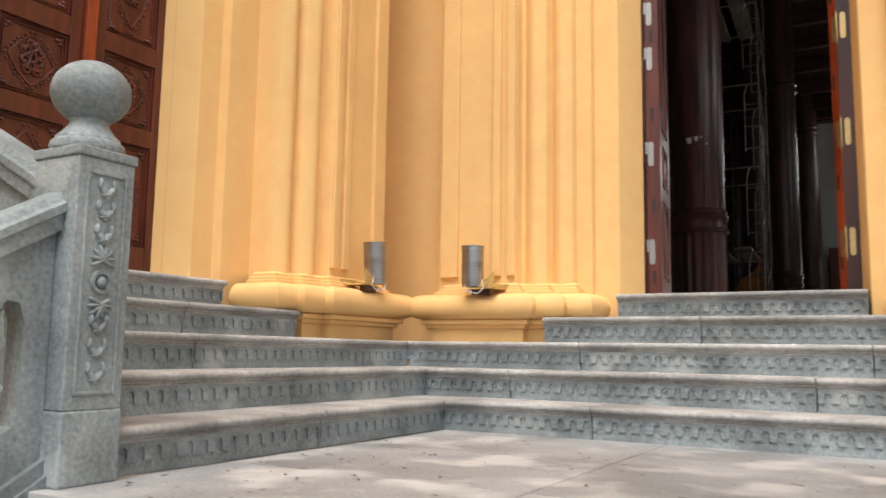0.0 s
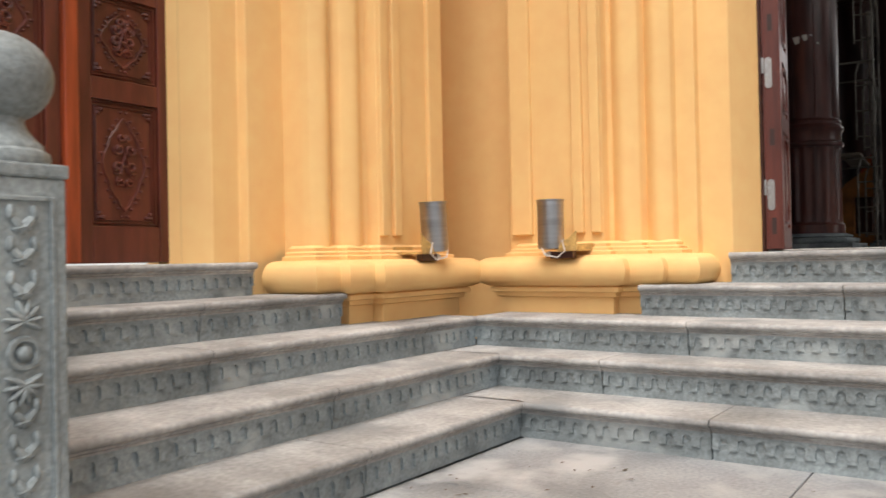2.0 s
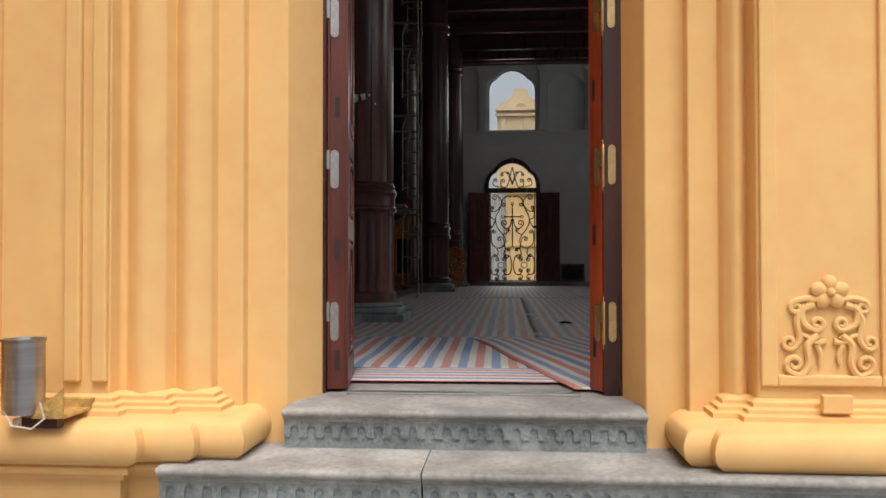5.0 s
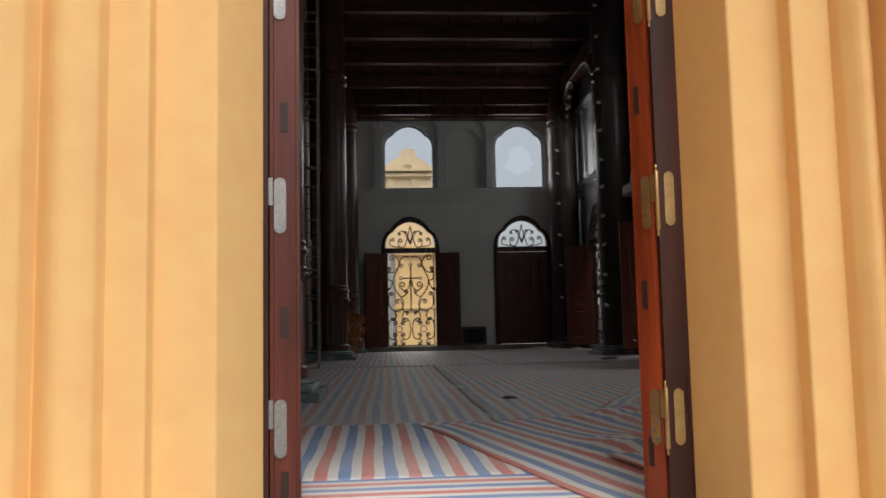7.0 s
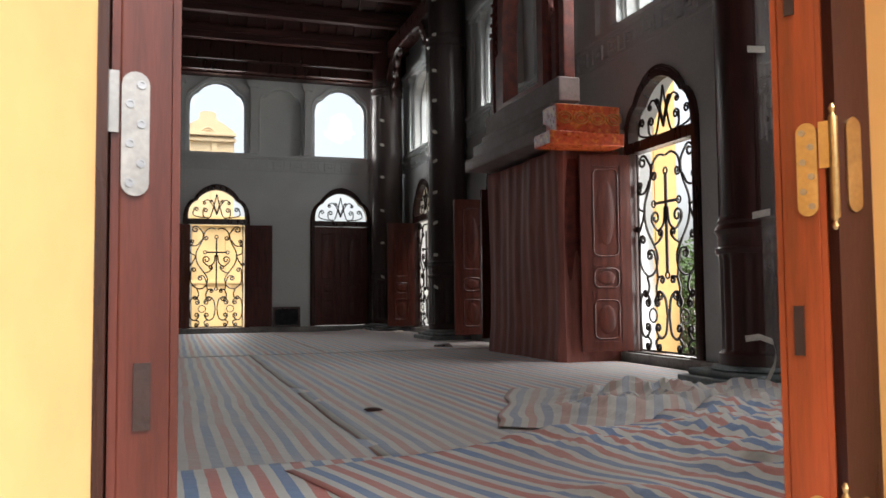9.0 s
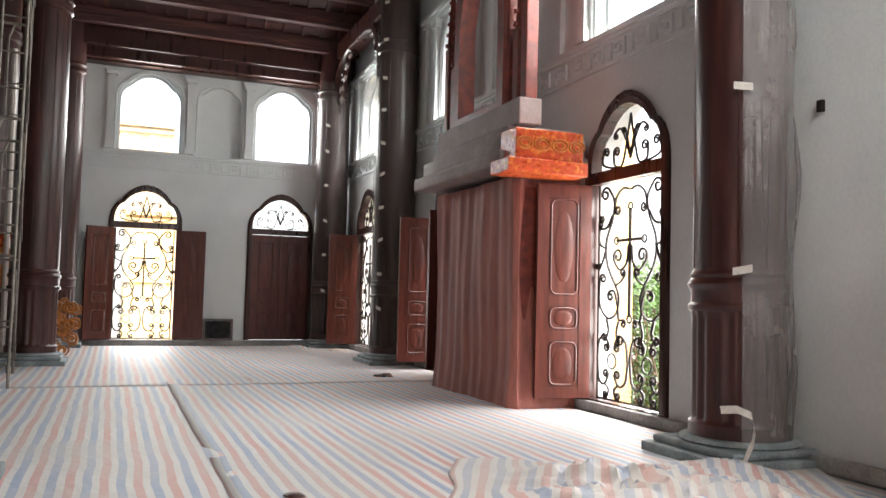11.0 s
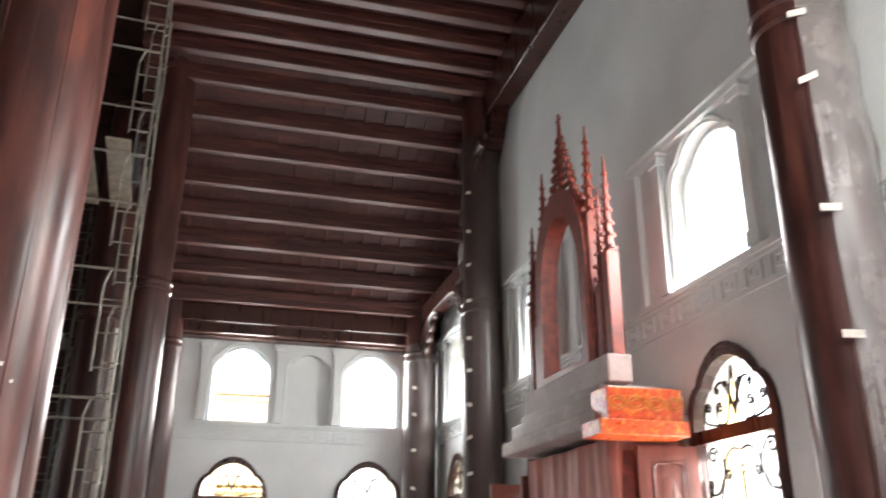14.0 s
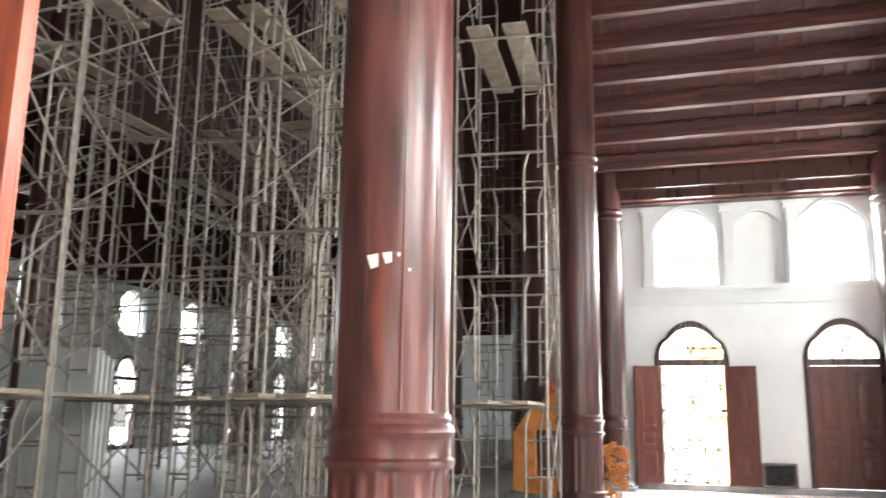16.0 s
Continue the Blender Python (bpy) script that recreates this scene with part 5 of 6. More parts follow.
# ---- carved closed door ----
cd = thing("door_13", "closed carved red-brown double door with panels", "door", kind="structure")
bm = bmesh.new()
add_box(bm, -4.32, -4.16, 3.60, 3.74, FLOOR, 5.4)
add_box(bm, -4.32, -4.16, 2.28, 2.42, FLOOR, 5.4)
part("door_frame", bm, DARKWOOD, cd)
part("centre_strip", box(-4.27, -4.205, 2.99, 3.065, FLOOR + 0.01, 4.9, 0.008), ORANGEWOOD, cd, "brighter orange-red cover strip")
PAN = [(1.06, 1.69), (1.80, 2.22), (2.34, 3.05), (3.16, 3.58), (3.7, 4.6)]
for y0, y1 in ((2.42, 2.985), (3.07, 3.60)):
    leaf = part("leaf", box(-4.33, -4.262, y0, y1, FLOOR + 0.01, 4.9), REDWOOD, cd)
    bm = bmesh.new()
    add_box(bm, -4.265, -4.235, y0, y0 + 0.075, FLOOR + 0.01, 4.9, 0.004)
    add_box(bm, -4.265, -4.235, y1 - 0.075, y1, FLOOR + 0.01, 4.9, 0.004)
    zs = [FLOOR + 0.01] + [q for p in PAN for q in p] + [4.9]
    for a, b in zip(zs[::2], zs[1::2]):
        add_box(bm, -4.265, -4.237, y0 + 0.075, y1 - 0.075, a, b, 0.004)
    part("stile_frame", bm, REDWOOD, leaf)
    cy, hw = (y0 + y1) / 2, (y1 - y0) / 2 - 0.075
    for a, b in PAN:
        cz, hh = (a + b) / 2, (b - a) / 2
        bm = bmesh.new()
        for k, rr in ((0.012, 0.010), (0.03, 0.006)):
            add_tube(bm, [(-4.257, cy + s * (hw - k), cz + t * (hh - k)) for s, t in ((-1, -1), (1, -1), (1, 1), (-1, 1))], rr, 5, closed=True)
        part("panel_moulding", bm, REDWOOD, leaf)
        bm = bmesh.new()

        def ring(t):
            q = 1 + 0.09 * math.cos(4 * t) + 0.05 * math.cos(8 * t)
            return (cy + (hw - 0.055) * math.cos(t) * q * 0.92, cz + (hh - 0.055) * math.sin(t) * q * 0.92)
        for i in range(30):
            y, z = ring(2 * math.pi * i / 30)
            bmesh.ops.create_icosphere(bm, subdivisions=1, radius=0.0085, matrix=Matrix.Translation((-4.257, y, z)))
        add_tube(bm, [(-4.26, cy + (ring(t)[0] - cy) * 0.86, cz + (ring(t)[1] - cz) * 0.86) for t in (2 * math.pi * i / 28 for i in range(28))], 0.008, 5, closed=True)
        part("beaded_border", bm, REDWOOD, leaf, smooth=True)
        bm = bmesh.new()
        s = min(hw, hh) * 0.5
        for sg in (-1, 1):
            for (p, q, r, e) in ((0.35, 0.55, 0.34, 0.4), (0.42, -0.1, 0.38, -1.0), (0.25, -0.62, 0.28, 1.2), (0.16, 0.95, 0.2, 2.4)):
                pts = coil((0, 0), r * s, e, 1, 12, 1.2)[0]
                add_tube(bm, [(-4.255, cy + sg * (p * s + u), cz + q * s * hh / max(hw, 0.01) * 0.9 + v) for u, v in pts], [0.013 - 0.0006 * i for i in range(13)], 6)
            for (p, q) in ((hw - 0.045, hh - 0.045), (hw - 0.045, -hh + 0.045)):
                for k in range(3):
                    bmesh.ops.create_icosphere(bm, subdivisions=1, radius=0.013, matrix=Matrix.Translation((-4.258, cy + sg * (p - 0.02 * (k == 1)), cz + q - 0.02 * (k == 2) * (1 if q > 0 else -1))))
        add_tube(bm, [(-4.252, cy - 0.3 * s, cz - 0.5 * s), (-4.25, cy, cz + 0.6 * s), (-4.252, cy + 0.3 * s, cz - 0.5 * s)], 0.009, 5)
        add_tube(bm, [(-4.251, cy - 0.2 * s, cz - 0.1 * s), (-4.251, cy + 0.2 * s, cz - 0.1 * s)], 0.008, 5)
        part("carved_cartouche", bm, REDWOOD, leaf, smooth=True)

# ---- newel post and balustrades ----
post = thing("newel_post", "carved grey stone newel post with ball finial", "post", pose(-2.565, 1.855, 0))
part("plinth", box(-0.12, 0.12, -0.115, 0.115, 0.0, 0.24, 0.008), STONE, post)
part("pillar", box(-0.115, 0.115, -0.112, 0.112, 0.24, 1.075, 0.006), STONE, post)
part("cap", box(-0.122, 0.122, -0.118, 0.118, 1.075, 1.11, 0.006), STONE, post)
prof = [(0.118, 1.11), (0.124, 1.125), (0.12, 1.14), (0.108, 1.148), (0.106, 1.16), (0.09, 1.175), (0.07, 1.20), (0.064, 1.215), (0.066, 1.225)]
part("finial_neck", add_lathe(bmesh.new(), prof, 32), STONE, post, smooth=True)
bm = bmesh.new()
bmesh.ops.create_uvsphere(bm, u_segments=32, v_segments=20, radius=0.133)
for v in bm.verts:
    v.co.z *= 0.86
bmesh.ops.translate(bm, vec=(0, 0, 1.325), verts=bm.verts)
part("ball_finial", bm, STONE, post, "smooth grey stone ball", smooth=True)
bm = bmesh.new()
for a, b, c, d in ((-0.08, -0.068, 0.29, 1.03), (0.068, 0.08, 0.29, 1.03), (-0.068, 0.068, 0.29, 0.302), (-0.068, 0.068, 1.018, 1.03)):
    add_box(bm, 0.113, 0.124, a, b, c, d, 0.003)
part("panel_frame", bm, STONE, post)
bm = bmesh.new()


def petal(y, z, ang, ln, w):
    m = Matrix.Translation((0.117, y, z)) @ Matrix.Rotation(ang, 4, "X") @ Matrix.Diagonal((0.013, w, ln, 1)) @ Matrix.Translation((0, 0, 0.8))
    pm = bmesh.new()
    bmesh.ops.create_uvsphere(pm, u_segments=8, v_segments=6, radius=1.0, matrix=m)
    part("carved_leaf", pm, STONE, post, smooth=True)


for z in (0.34, 0.42, 0.5, 0.80, 0.88, 0.955):
    for s in (-1, 1):
        petal(s * 0.006, z - 0.01, s * 0.75, 0.03, 0.012)
        petal(s * 0.03, z + 0.02, s * 0.1, 0.02, 0.010)
        petal(s * 0.012, z + 0.005, -s * 0.35 + s * 2.2, 0.02, 0.009)
for z, f in ((0.585, -1), (0.735, 1)):
    for s in (-1, 1):
        for k in range(4):
            petal(s * 0.004, z, s * (0.35 + 0.55 * k) if f > 0 else math.pi - s * (0.35 + 0.55 * k), 0.03, 0.008)
add_tube(bm, [(0.118, 0.034 * math.cos(a), 0.66 + 0.034 * math.sin(a)) for a in (i * math.pi / 8 for i in range(16))], 0.009, 6, closed=True)
bmesh.ops.create_uvsphere(bm, u_segments=12, v_segments=8, radius=0.02, matrix=Matrix.Translation((0.115, 0, 0.66)))
part("rosette", bm, STONE, post, "raised ring and boss carving", smooth=True)


def balustrade(label, origin, turn, length, slope, top):
    """A sloping stone rail over a pierced carved slab. Runs along local x from the post."""
    ob = thing("stone_balustrade", label, "balustrade", pose(*origin, 0, 0, turn))

    def put(u, v, d):
        return (u, d, v + slope * u)
    rail = [(-0.075, -0.13), (-0.075, -0.075), (-0.088, -0.07), (-0.088, -0.04), (-0.07, -0.03), (-0.055, -0.005), (-0.02, 0.0), (0.02, 0.0), (0.055, -0.005), (0.07, -0.03), (0.088, -0.04), (0.088, -0.07), (0.075, -0.075), (0.075, -0.13)]
    bm = bmesh.new()
    a = [bm.verts.new(put(0, top + z, y)) for y, z in rail]
    b = [bm.verts.new(put(length, top + z, y)) for y, z in rail]
    for i in range(len(rail)):
        j = (i + 1) % len(rail)
        bm.faces.new((a[i], a[j], b[j], b[i]))
    bm.faces.new(a)
    bm.faces.new(b[::-1])
    part("hand_rail", bm, STONE, ob, "thick moulded grey stone rail")
    holes = []
    u = 0.10
    while u + 0.2 < length:
        w = 0.10
        holes.append([(u, 0.22), (u - 0.015, 0.27), (u - 0.012, 0.5), (u + 0.01, 0.56), (u + 0.05, 0.585), (u + 0.09, 0.56), (u + w + 0.012, 0.5), (u + w + 0.015, 0.27), (u + w, 0.22)])
        u += 0.42
    k = top - 0.13
    holes = [[(x, z * k / 0.72) for x, z in h] for h in holes]
    part("pierced_slab", add_prism(bmesh.new(), [(0, 0.09), (length, 0.09), (length, k), (0, k)], holes, -0.045, 0.045, put), STONE, ob, "carved stone slab with tall openings")
    u = 0.31
    while u + 0.1 < length:
        for s in (-1, 1):
            bm = bmesh.new()
            add_tube(bm, [put(u + x * 1.1, y + 0.39 * k / 0.72, s * 0.045) for x, y in scroll((0, 0.12), 0.055, 0.8, 1, (0, -0.13), 0.055, 2.4, 1)], 0.011, 5)
            part("scroll_relief", bm, STONE, ob, smooth=True)
        u += 0.42
    bm = bmesh.new()
    for (y, z0, z1) in ((0.07, -0.02, 0.09), (0.085, -0.02, 0.04)):
        a = [bm.verts.new(put(q, z, d)) for q in (0, length) for d in (-y, y) for z in (z0, z1)]
        for f in ((0, 1, 3, 2), (4, 6, 7, 5), (0, 4, 5, 1), (2, 3, 7, 6), (0, 2, 6, 4), (1, 5, 7, 3)):
            bm.faces.new([a[i] for i in f])
    part("foot_rail", bm, STONE, ob)
    return ob


balustrade("grey stone balustrade going down beside the lower stairs", (-2.58, 1.74, 0.0), -90, 3.1, -0.56, 0.955)
balustrade("grey stone balustrade rising beside the upper steps", (-2.69, 1.86, 0.12), 180, 1.4, 0.5, 0.93)
tagged(part("side_block", box(-4.4, -2.66, 1.76, 1.975, -1.39, 0.12), STONE), "grey stone kerb block beside the steps", kind="structure")

rib_rnd = random.Random(5)
strip = bmesh.new()
pts = [Vector(p) for p in ((2.93, 10.62, 1.32), (2.98, 10.5, 1.34), (3.05, 10.42, 1.3), (3.06, 10.4, 1.2), (3.02, 10.38, 1.1), (2.95, 10.36, 1.02), (2.88, 10.34, 0.92))]
rows = [(strip.verts.new(p + Vector((0.02, 0.03, 0.025))), strip.verts.new(p - Vector((0.02, 0.03, 0.025)))) for p in pts]
for (a, b), (c, d) in zip(rows, rows[1:]):
    strip.faces.new((a, b, d, c))
tagged(part("torn_tape_strip", strip, TAPE, smooth=True), "loose pale tape strip hanging at a wrapped column foot", "tape")
leaf = bmesh.new()
for i in range(150):
    x, y, r = -2.42 + 2.3 * rib_rnd.random() ** 1.6, 1.8 + 2.2 * rib_rnd.random(), rib_rnd.uniform(0.004, 0.014)
    t = rib_rnd.uniform(0, 6.28)
    q = [leaf.verts.new((x + r * k * math.cos(t + w), y + r * k * math.sin(t + w), 0.004 + rib_rnd.uniform(0, 0.004))) for w, k in ((0, 1.6), (1.4, 0.6), (3.1, 1.3), (4.6, 0.7))]
    leaf.faces.new(q)
tagged(part("leaf_litter", leaf, BARK), "dry dark leaf crumbs scattered on the stone landing", "litter", kind="stuff")

# ---- uplights ----


def uplight(x, y, rz, lean, label):
    ob = thing("wall_uplight", label, "wall lamp", pose(x, y, 0.905, 0, 0, rz) @ Matrix.Diagonal((1.12, 1.12, 1.08, 1)))
    bm = add_lathe(bmesh.new(), [(0.05, 0.0), (0.068, 0.004), (0.07, 0.02), (0.07, 0.262), (0.074, 0.264), (0.074, 0.273), (0.066, 0.273), (0.062, 0.25)], 32)
    bmesh.ops.rotate(bm, verts=bm.verts, cent=(0, 0, 0), matrix=Matrix.Rotation(radians(lean), 3, "Y"))
    can = part("metal_can", bm, STEEL, ob, "brushed grey metal cylinder", smooth=True)
    bm = add_prism(bmesh.new(), [(0.06, 0.0), (0.165, -0.01), (0.165, 0.1), (0.12, 0.06), (0.07, 0.035)], [], -0.004, 0.0, lambda u, v, d: (u, d - 0.03, v))
    add_box(bm, 0.05, 0.165, -0.03, 0.16, -0.012, -0.002)
    add_box(bm, 0.0, 0.165, 0.15, 0.23, -0.012, 0.03)
    part("bracket", bm, RUSTPAINT, ob, "chipped ochre steel bracket")
    bm = box(0.0, 0.13, -0.01, 0.03, -0.05, -0.013)
    part("junction_block", bm, DARKWOOD, ob)
    bm = bmesh.new()
    add_tube(bm, [(-0.03, -0.06, 0.02), (0.0, -0.07, -0.03), (0.06, -0.05, -0.045), (0.1, -0.04, -0.01), (0.09, -0.05, 0.05)], 0.004, 5)
    add_tube(bm, [(-0.03, 0.0, -0.03), (0.0, 0.0, -0.02)], 0.014, 6)
    part("cable", bm, TAPE, ob)
    return ob


uplight(-2.805, 5.20, 0, 0, "grey metal uplight on a chipped bracket by the corner")
lamp2 = uplight(-3.335, 4.76, 90, 4, "tilted grey metal uplight on a chipped bracket")
lamp2.matrix_basis = pose(-3.335, 4.76, 0.905, 0, 0, 90) @ Matrix.Diagonal((-1.12, 1.12, 1.08, 1))
pk = thing("paper_packet", "small crushed white paper packet on the step", "litter", pose(-2.07, 5.66, 4 * RISE, 0, 0, 12))
part("packet", box(-0.05, 0.05, -0.025, 0.025, 0.002, 0.022, 0.004), TAPE, pk)

# ---- scaffolding ----


def frame_mesh(w, h):
    bm = bmesh.new()
    for s in (0, w):
        add_tube(bm, [(s, 0, 0), (s, 0, h)], 0.021, 6)
    add_tube(bm, [(0, 0, h - 0.08), (w, 0, h - 0.08)], 0.021, 6)
    add_tube(bm, [(0.28, 0, 0.25), (0.28, 0, h - 0.3), (0.22, 0, h - 0.1), (0.16, 0, h - 0.08)], 0.017, 6)
    add_tube(bm, [(w - 0.28, 0, 0.25), (w - 0.28, 0, h - 0.3), (w - 0.22, 0, h - 0.1), (w - 0.16, 0, h - 0.08)], 0.017, 6)
    for z in (0.3, 0.75, 1.2):
        for a, b in ((0, 0.28), (w - 0.28, w)):
            add_tube(bm, [(a, 0, z), (b, 0, z)], 0.013, 5)
    return bm


def scaffold(x, y, rz, levels, bays, label):
    W, H, B = 1.22, 1.7, 1.8
    ob = thing("scaffold_tower", label, "scaffold", pose(x, y, FLOOR, 0, 0, rz), group="steel scaffold towers in the nave")
    first = None
    for b in range(bays + 1):
        for k in range(levels):
            if first is None:
                first = part("frame", frame_mesh(W, H), GALV, ob, smooth=True)
                o = first
            else:
                o = new("frame", first.data)
                o.parent = ob
            o.location = (0, b * B, k * H)
    br = None
    for b in range(bays):
        for k in range(levels):
            for s in (0, W):
                for f in (0, 1):
                    if br is None:
                        bm = bmesh.new()
                        add_tube(bm, [(0, 0, 0.2), (0, B, H - 0.25)], 0.013, 5)
                        br = part("cross_brace", bm, GALV, ob, smooth=True)
                        o = br
                    else:
                        o = new("cross_brace", br.data)
                        o.parent = ob
                    o.location = (s + (0.02 if f else -0.02), b * B + (B if f else 0), k * H)
                    if f:
                        o.scale = (1, -1, 1)
    pl = None
    for k in range(1, levels + 1, 3):
        for i in range(2):
            if pl is None:
                pl = part("plank", box(-0.16, 0.16, -0.3, bays * B + 0.3, 0.0, 0.045, 0.004), PLANK, ob)
                o = pl
            else:
                o = new("plank", pl.data)
                o.parent = ob
            o.location = (0.35 + 0.5 * i, 0, k * H - 0.05)
    return ob


first = scaffold(-5.2, 13.7, 0, 6, 1, "tall galvanised steel scaffold tower with plank decks")
for x, y, rz in ((-3.75, 16.8, 4), (-7.0, 15.4, 2), (-6.2, 19.0, 85), (-8.8, 22.0, 3), (-11.4, 17.6, -3), (-8.9, 11.2, 0), (-14.0, 25.0, 0), (-8.2, 13.2, 3), (-10.6, 15.0, -6), (-7.4, 17.8, 0), (-9.8, 19.6, 8), (-12.6, 13.2, 0), (-6.6, 21.6, 90), (-12.4, 22.4, 5), (-15.8, 16.8, 0), (-9.2, 25.4, -5), (-13.2, 28.2, 10), (-6.2, 27.6, 0), (-7.0, 10.4, 15), (-10.4, 10.2, 80), (-16.8, 22.0, -8), (-10.2, 32.6, 0)):
    copy_thing(first, pose(x, y, FLOOR, 0, 0, rz))
tb = bmesh.new()
rnd = random.Random(11)
for i in range(60):
    x, y, z = rnd.uniform(-15, -8.4), rnd.uniform(11, 26), FLOOR + rnd.choice((1.6, 3.3, 5.0, 6.7, 8.4)) + rnd.uniform(-0.2, 0.2)
    if rnd.random() < 0.5:
        add_tube(tb, [(x, y, z), (x + rnd.uniform(2, 4), y + rnd.uniform(-0.3, 0.3), z + rnd.uniform(-0.05, 0.05))], 0.022, 5)
    else:
        add_tube(tb, [(x, y, z), (x + rnd.uniform(-0.3, 0.3), y + rnd.uniform(2, 4), z + rnd.uniform(-1.2, 1.2))], 0.022, 5)
tagged(part("scaffold_tubes", tb, GALV, smooth=True), "loose galvanised tubes tying the scaffold towers", "scaffold tube", kind="stuff")
tagged(part("leaning_pole", add_tube(bmesh.new(), [(-3.14, 21.9, FLOOR), (-3.23, 22.0, 6.38)], 0.055, 8), TAPE), "pale wrapped pole leaning behind a column", "pole")
bd = thing("board_stack", "grey-white sheet boards standing among the scaffolds", "boards", pose(-8.6, 15.15, FLOOR, 0, 0, 4))
for i in range(4):
    part("board", box(-0.58 + 0.03 * i, 0.56 + 0.02 * i, 0.08 * i, 0.08 * i + 0.05, 0.0, 2.3 - 0.05 * i, 0.005), GREYBOX, bd)
for i in range(7):
    x, y = -6.5 - 1.35 * i, 12.4 + (i % 3) * 1.1
    o = part("timber_plank", box(-1.3, 1.3, -0.11, 0.11, 0, 0.05, 0.005), PLANK)
    o.matrix_basis = pose(x, y, FLOOR + 0.002, 0, 0, 20 * (i % 4) - 25)
    tagged(o, "dusty timber plank lying on the floor", "plank", group="planks on the nave floor")

# ---- outside, seen through the openings ----


def annex(name, x0, x1, y0, y1, h, label, gable, paint=OCHRE):
    """A neighbouring ochre church building with cornice, gable and arched windows."""
    ob = thing(name, label, "building")
    outl = [(x0, -1.4), (x1, -1.4), (x1, h)]
    cx = (x0 + x1) / 2
    if gable:
        outl += [(cx + 2.4, h + 0.2), (cx + 2.1, h + 1.0), (cx + 1.2, h + 1.7), (cx + 0.9, h + 2.4), (cx - 0.9, h + 2.4), (cx - 1.2, h + 1.7), (cx - 2.1, h + 1.0), (cx - 2.4, h + 0.2)]
    outl += [(x0, h)]
    wins = [arched(cx + s * 2.6, 1.1, 3.2, 5.0, 0.6) for s in (-1, 0, 1)] if x1 - x0 > 8 else []
    part("wall", add_prism(bmesh.new(), outl, wins, 0, 0.4, lambda u, v, d: (u, y0 + d, v)), paint, ob)
    part("wall_back", box(x0, x1, y0 + 0.42, y1, -1.4, h - 0.05), paint, ob)
    for z, d in ((h - 0.5, 0.18), (h - 0.2, 0.3), (2.4, 0.12)):
        part("cornice", box(x0 - 0.1, x1 + 0.1, y0 - d, y0 - 0.002, z, z + 0.18, 0.02), paint, ob)
    i = x0 + 0.2
    while i < x1:
        part("wall_pilaster", box(i, i + 0.3, y0 - 0.08, y0 - 0.003, -1.4, h - 0.5, 0.02), paint, ob)
        i += 1.35
    if gable:
        bm = bmesh.new()
        for r in (0.75, 0.55):
            add_tube(bm, [(cx + r * math.cos(a), y0 - 0.05, h + 0.9 + r * math.sin(a)) for a in (k * math.pi / 12 for k in range(24))], 0.06, 6, closed=True)
        for a in range(4):
            add_tube(bm, [(cx, y0 - 0.05, h + 0.9), (cx + 0.55 * math.cos(a * 1.571), y0 - 0.05, h + 0.9 + 0.55 * math.sin(a * 1.571))], 0.05, 6)
        part("round_relief", bm, paint, ob, smooth=True)
    return ob


near = annex("church_annex", -0.95, 2.2, 46.0, 49.4, 5.7, "ochre church outbuilding behind the open far door", False, PALEOCHRE)
tower = annex("bell_tower", -1.5, 1.25, 50.0, 53.0, 10.6, "distant ochre bell tower with stepped gable", False, TOWERPAINT)
bm = add_prism(bmesh.new(), [(-1.5, 10.58), (1.25, 10.58), (1.2, 10.75), (0.7, 11.1), (0.35, 11.3), (0.3, 11.65), (0.1, 11.75), (-0.35, 11.75), (-0.55, 11.65), (-0.6, 11.3), (-0.95, 11.1), (-1.45, 10.75)], [], 0, 0.5, lambda u, v, d: (u, 50.0 + d, v))
part("gable", bm, TOWERPAINT, tower)
bm = bmesh.new()
for r in (0.4, 0.28):
    add_tube(bm, [(-0.12 + r * math.cos(a), 49.95, 10.45 + r * math.sin(a)) for a in (k * math.pi / 12 for k in range(24))], 0.05, 6, closed=True)
part("round_relief", bm, TOWERPAINT, tower, smooth=True)
fence = thing("sheet_fence", "grey corrugated metal sheet fence beside the church outbuilding", "fence")
rib = None
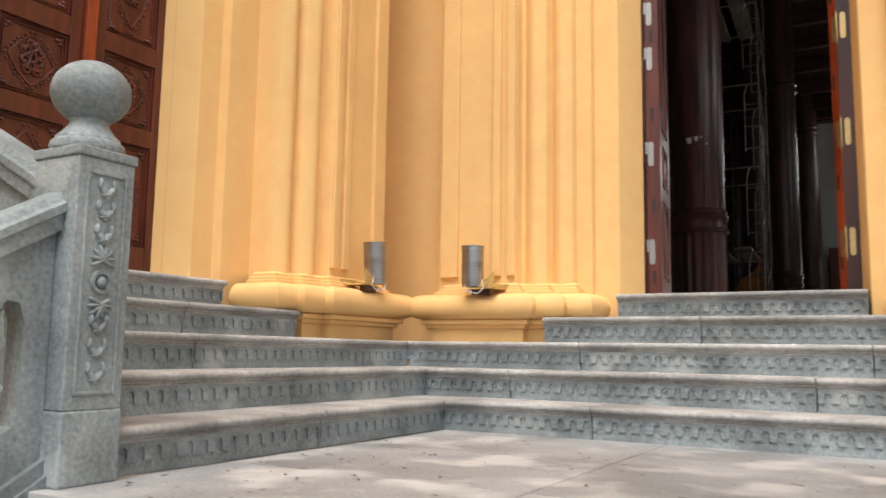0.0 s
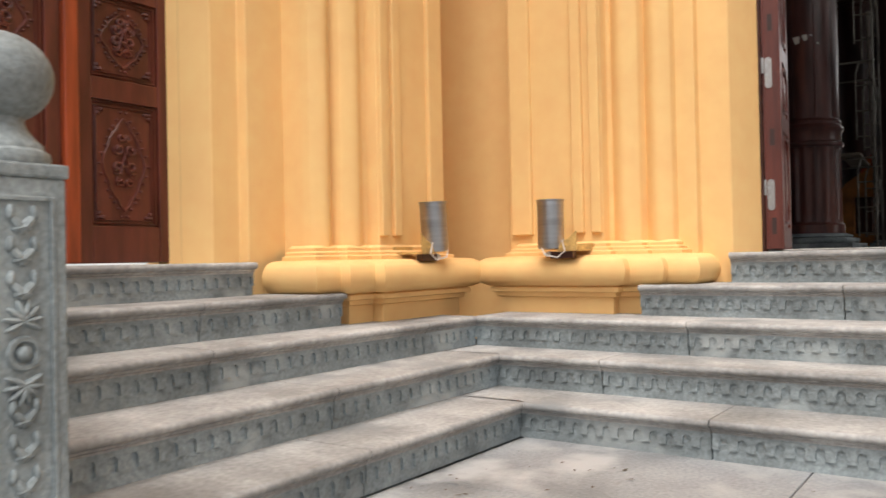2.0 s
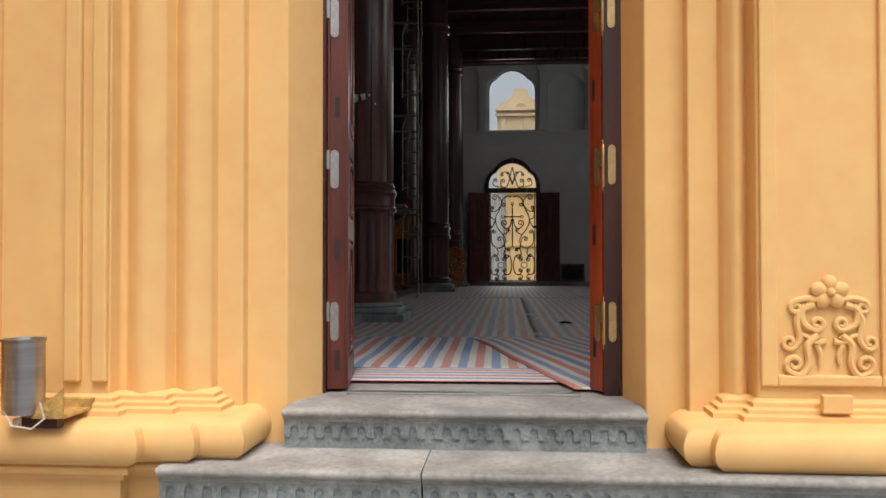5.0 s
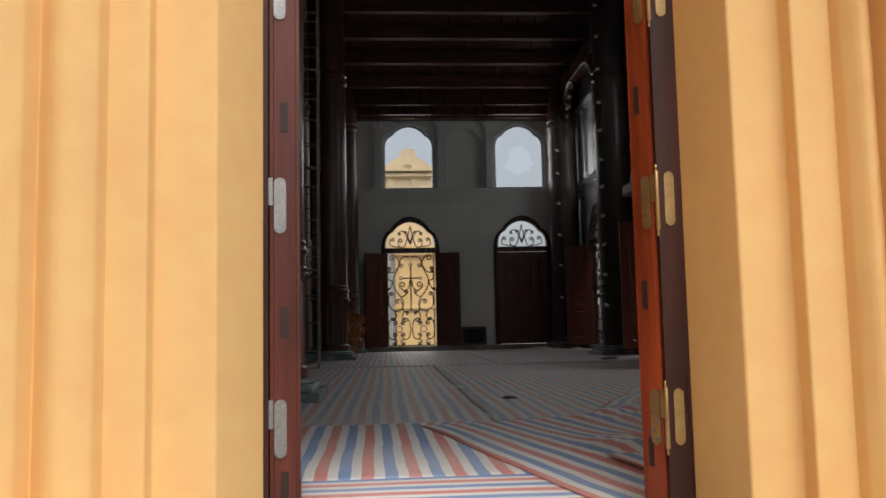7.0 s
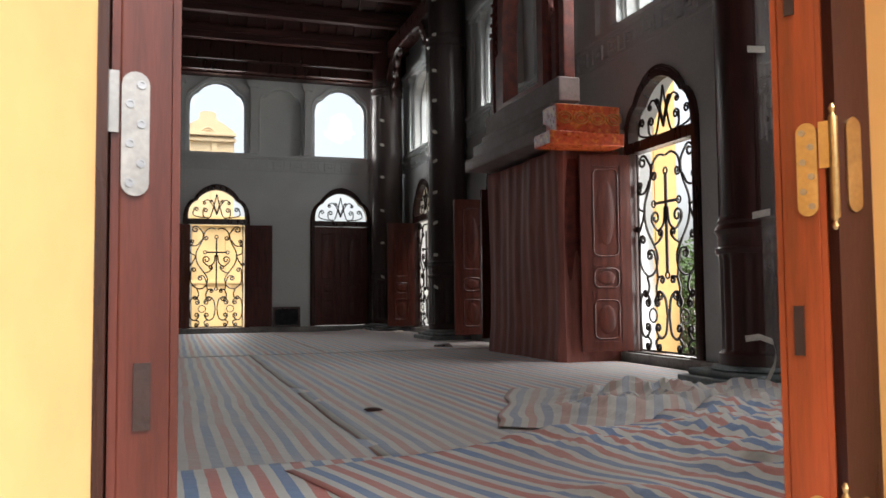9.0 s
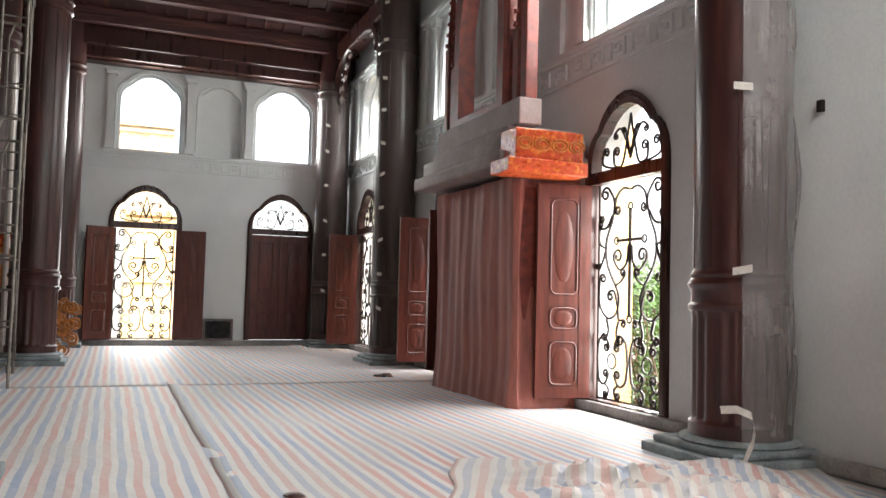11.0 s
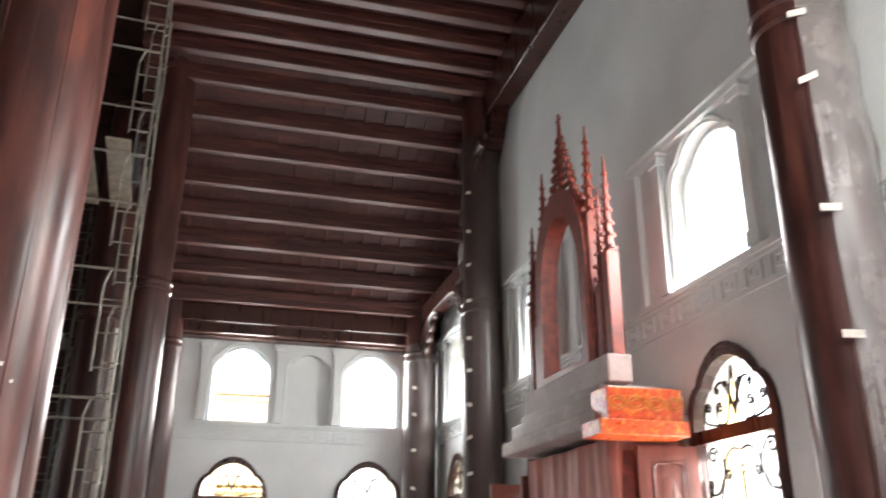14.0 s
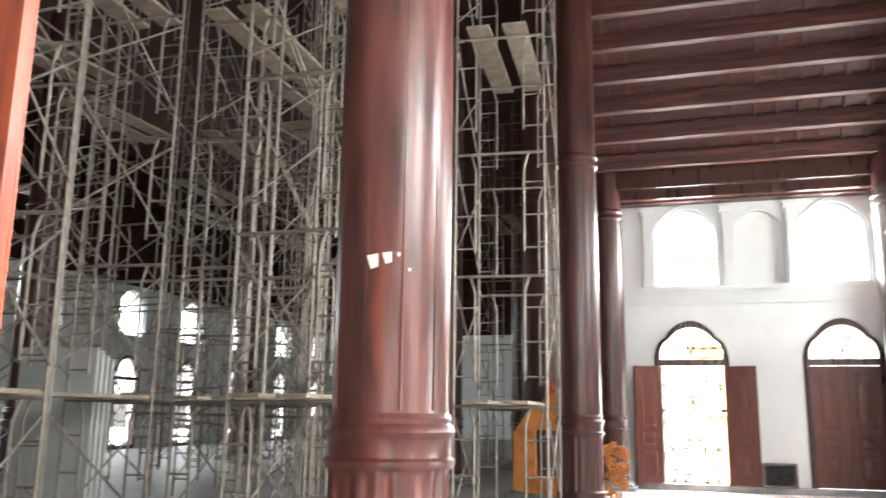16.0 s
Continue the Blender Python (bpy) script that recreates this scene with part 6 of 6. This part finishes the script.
for i in range(9):
    if rib is None:
        bm = bmesh.new()
        pts = [(0.05 * k, 0.035 * (k % 2)) for k in range(17)]
        lo, hi = [bm.verts.new((x, y, -1.4)) for x, y in pts], [bm.verts.new((x, y, 5.4)) for x, y in pts]
        for k in range(16):
            bm.faces.new((lo[k], lo[k + 1], hi[k + 1], hi[k]))
        rib = part("metal_sheet", bm, ZINC, fence)
        o = rib
    else:
        o = new("metal_sheet", rib.data)
        o.parent = fence
    o.location = (-1.78 - 0.8 * i, 46.3 + 0.02 * (i % 2), 0)
side = annex("side_building", -3.0, 3.0, 0.0, 0.9, 6.5, "ochre side building beyond the side door", False)
side.matrix_basis = pose(6.6, 21.3, 0, 0, 0, -90)


def shrub(x, y, h, seed):
    rnd = random.Random(seed)
    ob = thing("shrub", "leafy green shrub outside the side door", "shrub", pose(x, y, -1.4), group="green shrubs outside")
    bm = bmesh.new()
    for k in range(6):
        a = rnd.uniform(0, 6.28)
        add_tube(bm, [(0, 0, 0), (0.2 * math.cos(a), 0.2 * math.sin(a), h * 0.4), (0.6 * math.cos(a), 0.6 * math.sin(a), h * 0.85)], [0.05, 0.035, 0.012], 5)
    part("stems", bm, BARK, ob)
    vs, fs = [], []
    for k in range(1500):
        a, r, z = rnd.uniform(0, 6.28), rnd.random() ** 0.6 * 0.9, rnd.uniform(0.25, 1.0) * h
        c = Vector((r * math.cos(a) * (1.1 - 0.4 * z / h), r * math.sin(a) * (1.1 - 0.4 * z / h), z))
        d = Vector((rnd.uniform(-1, 1), rnd.uniform(-1, 1), rnd.uniform(-0.4, 1))).normalized() * rnd.uniform(0.06, 0.13)
        e = d.cross(Vector((rnd.uniform(-1, 1), rnd.uniform(-1, 1), rnd.uniform(-1, 1)))).normalized() * 0.03
        i = len(vs)
        vs += [c, c + d * 0.5 + e, c + d, c + d * 0.5 - e]
        fs.append((i, i + 1, i + 2, i + 3))
    me = bpy.data.meshes.new("leaves")
    me.from_pydata(vs, [], fs)
    me.materials.append(LEAF)
    o = new("leaves", me)
    o.parent = ob
    return ob


for i, (x, y, h) in enumerate(((8.3, 18.8, 4.0), (8.9, 19.8, 4.2), (9.7, 20.8, 4.4), (8.1, 17.8, 3.8), (9.4, 19.1, 4.3))):
    shrub(x, y, h, 40 + i)

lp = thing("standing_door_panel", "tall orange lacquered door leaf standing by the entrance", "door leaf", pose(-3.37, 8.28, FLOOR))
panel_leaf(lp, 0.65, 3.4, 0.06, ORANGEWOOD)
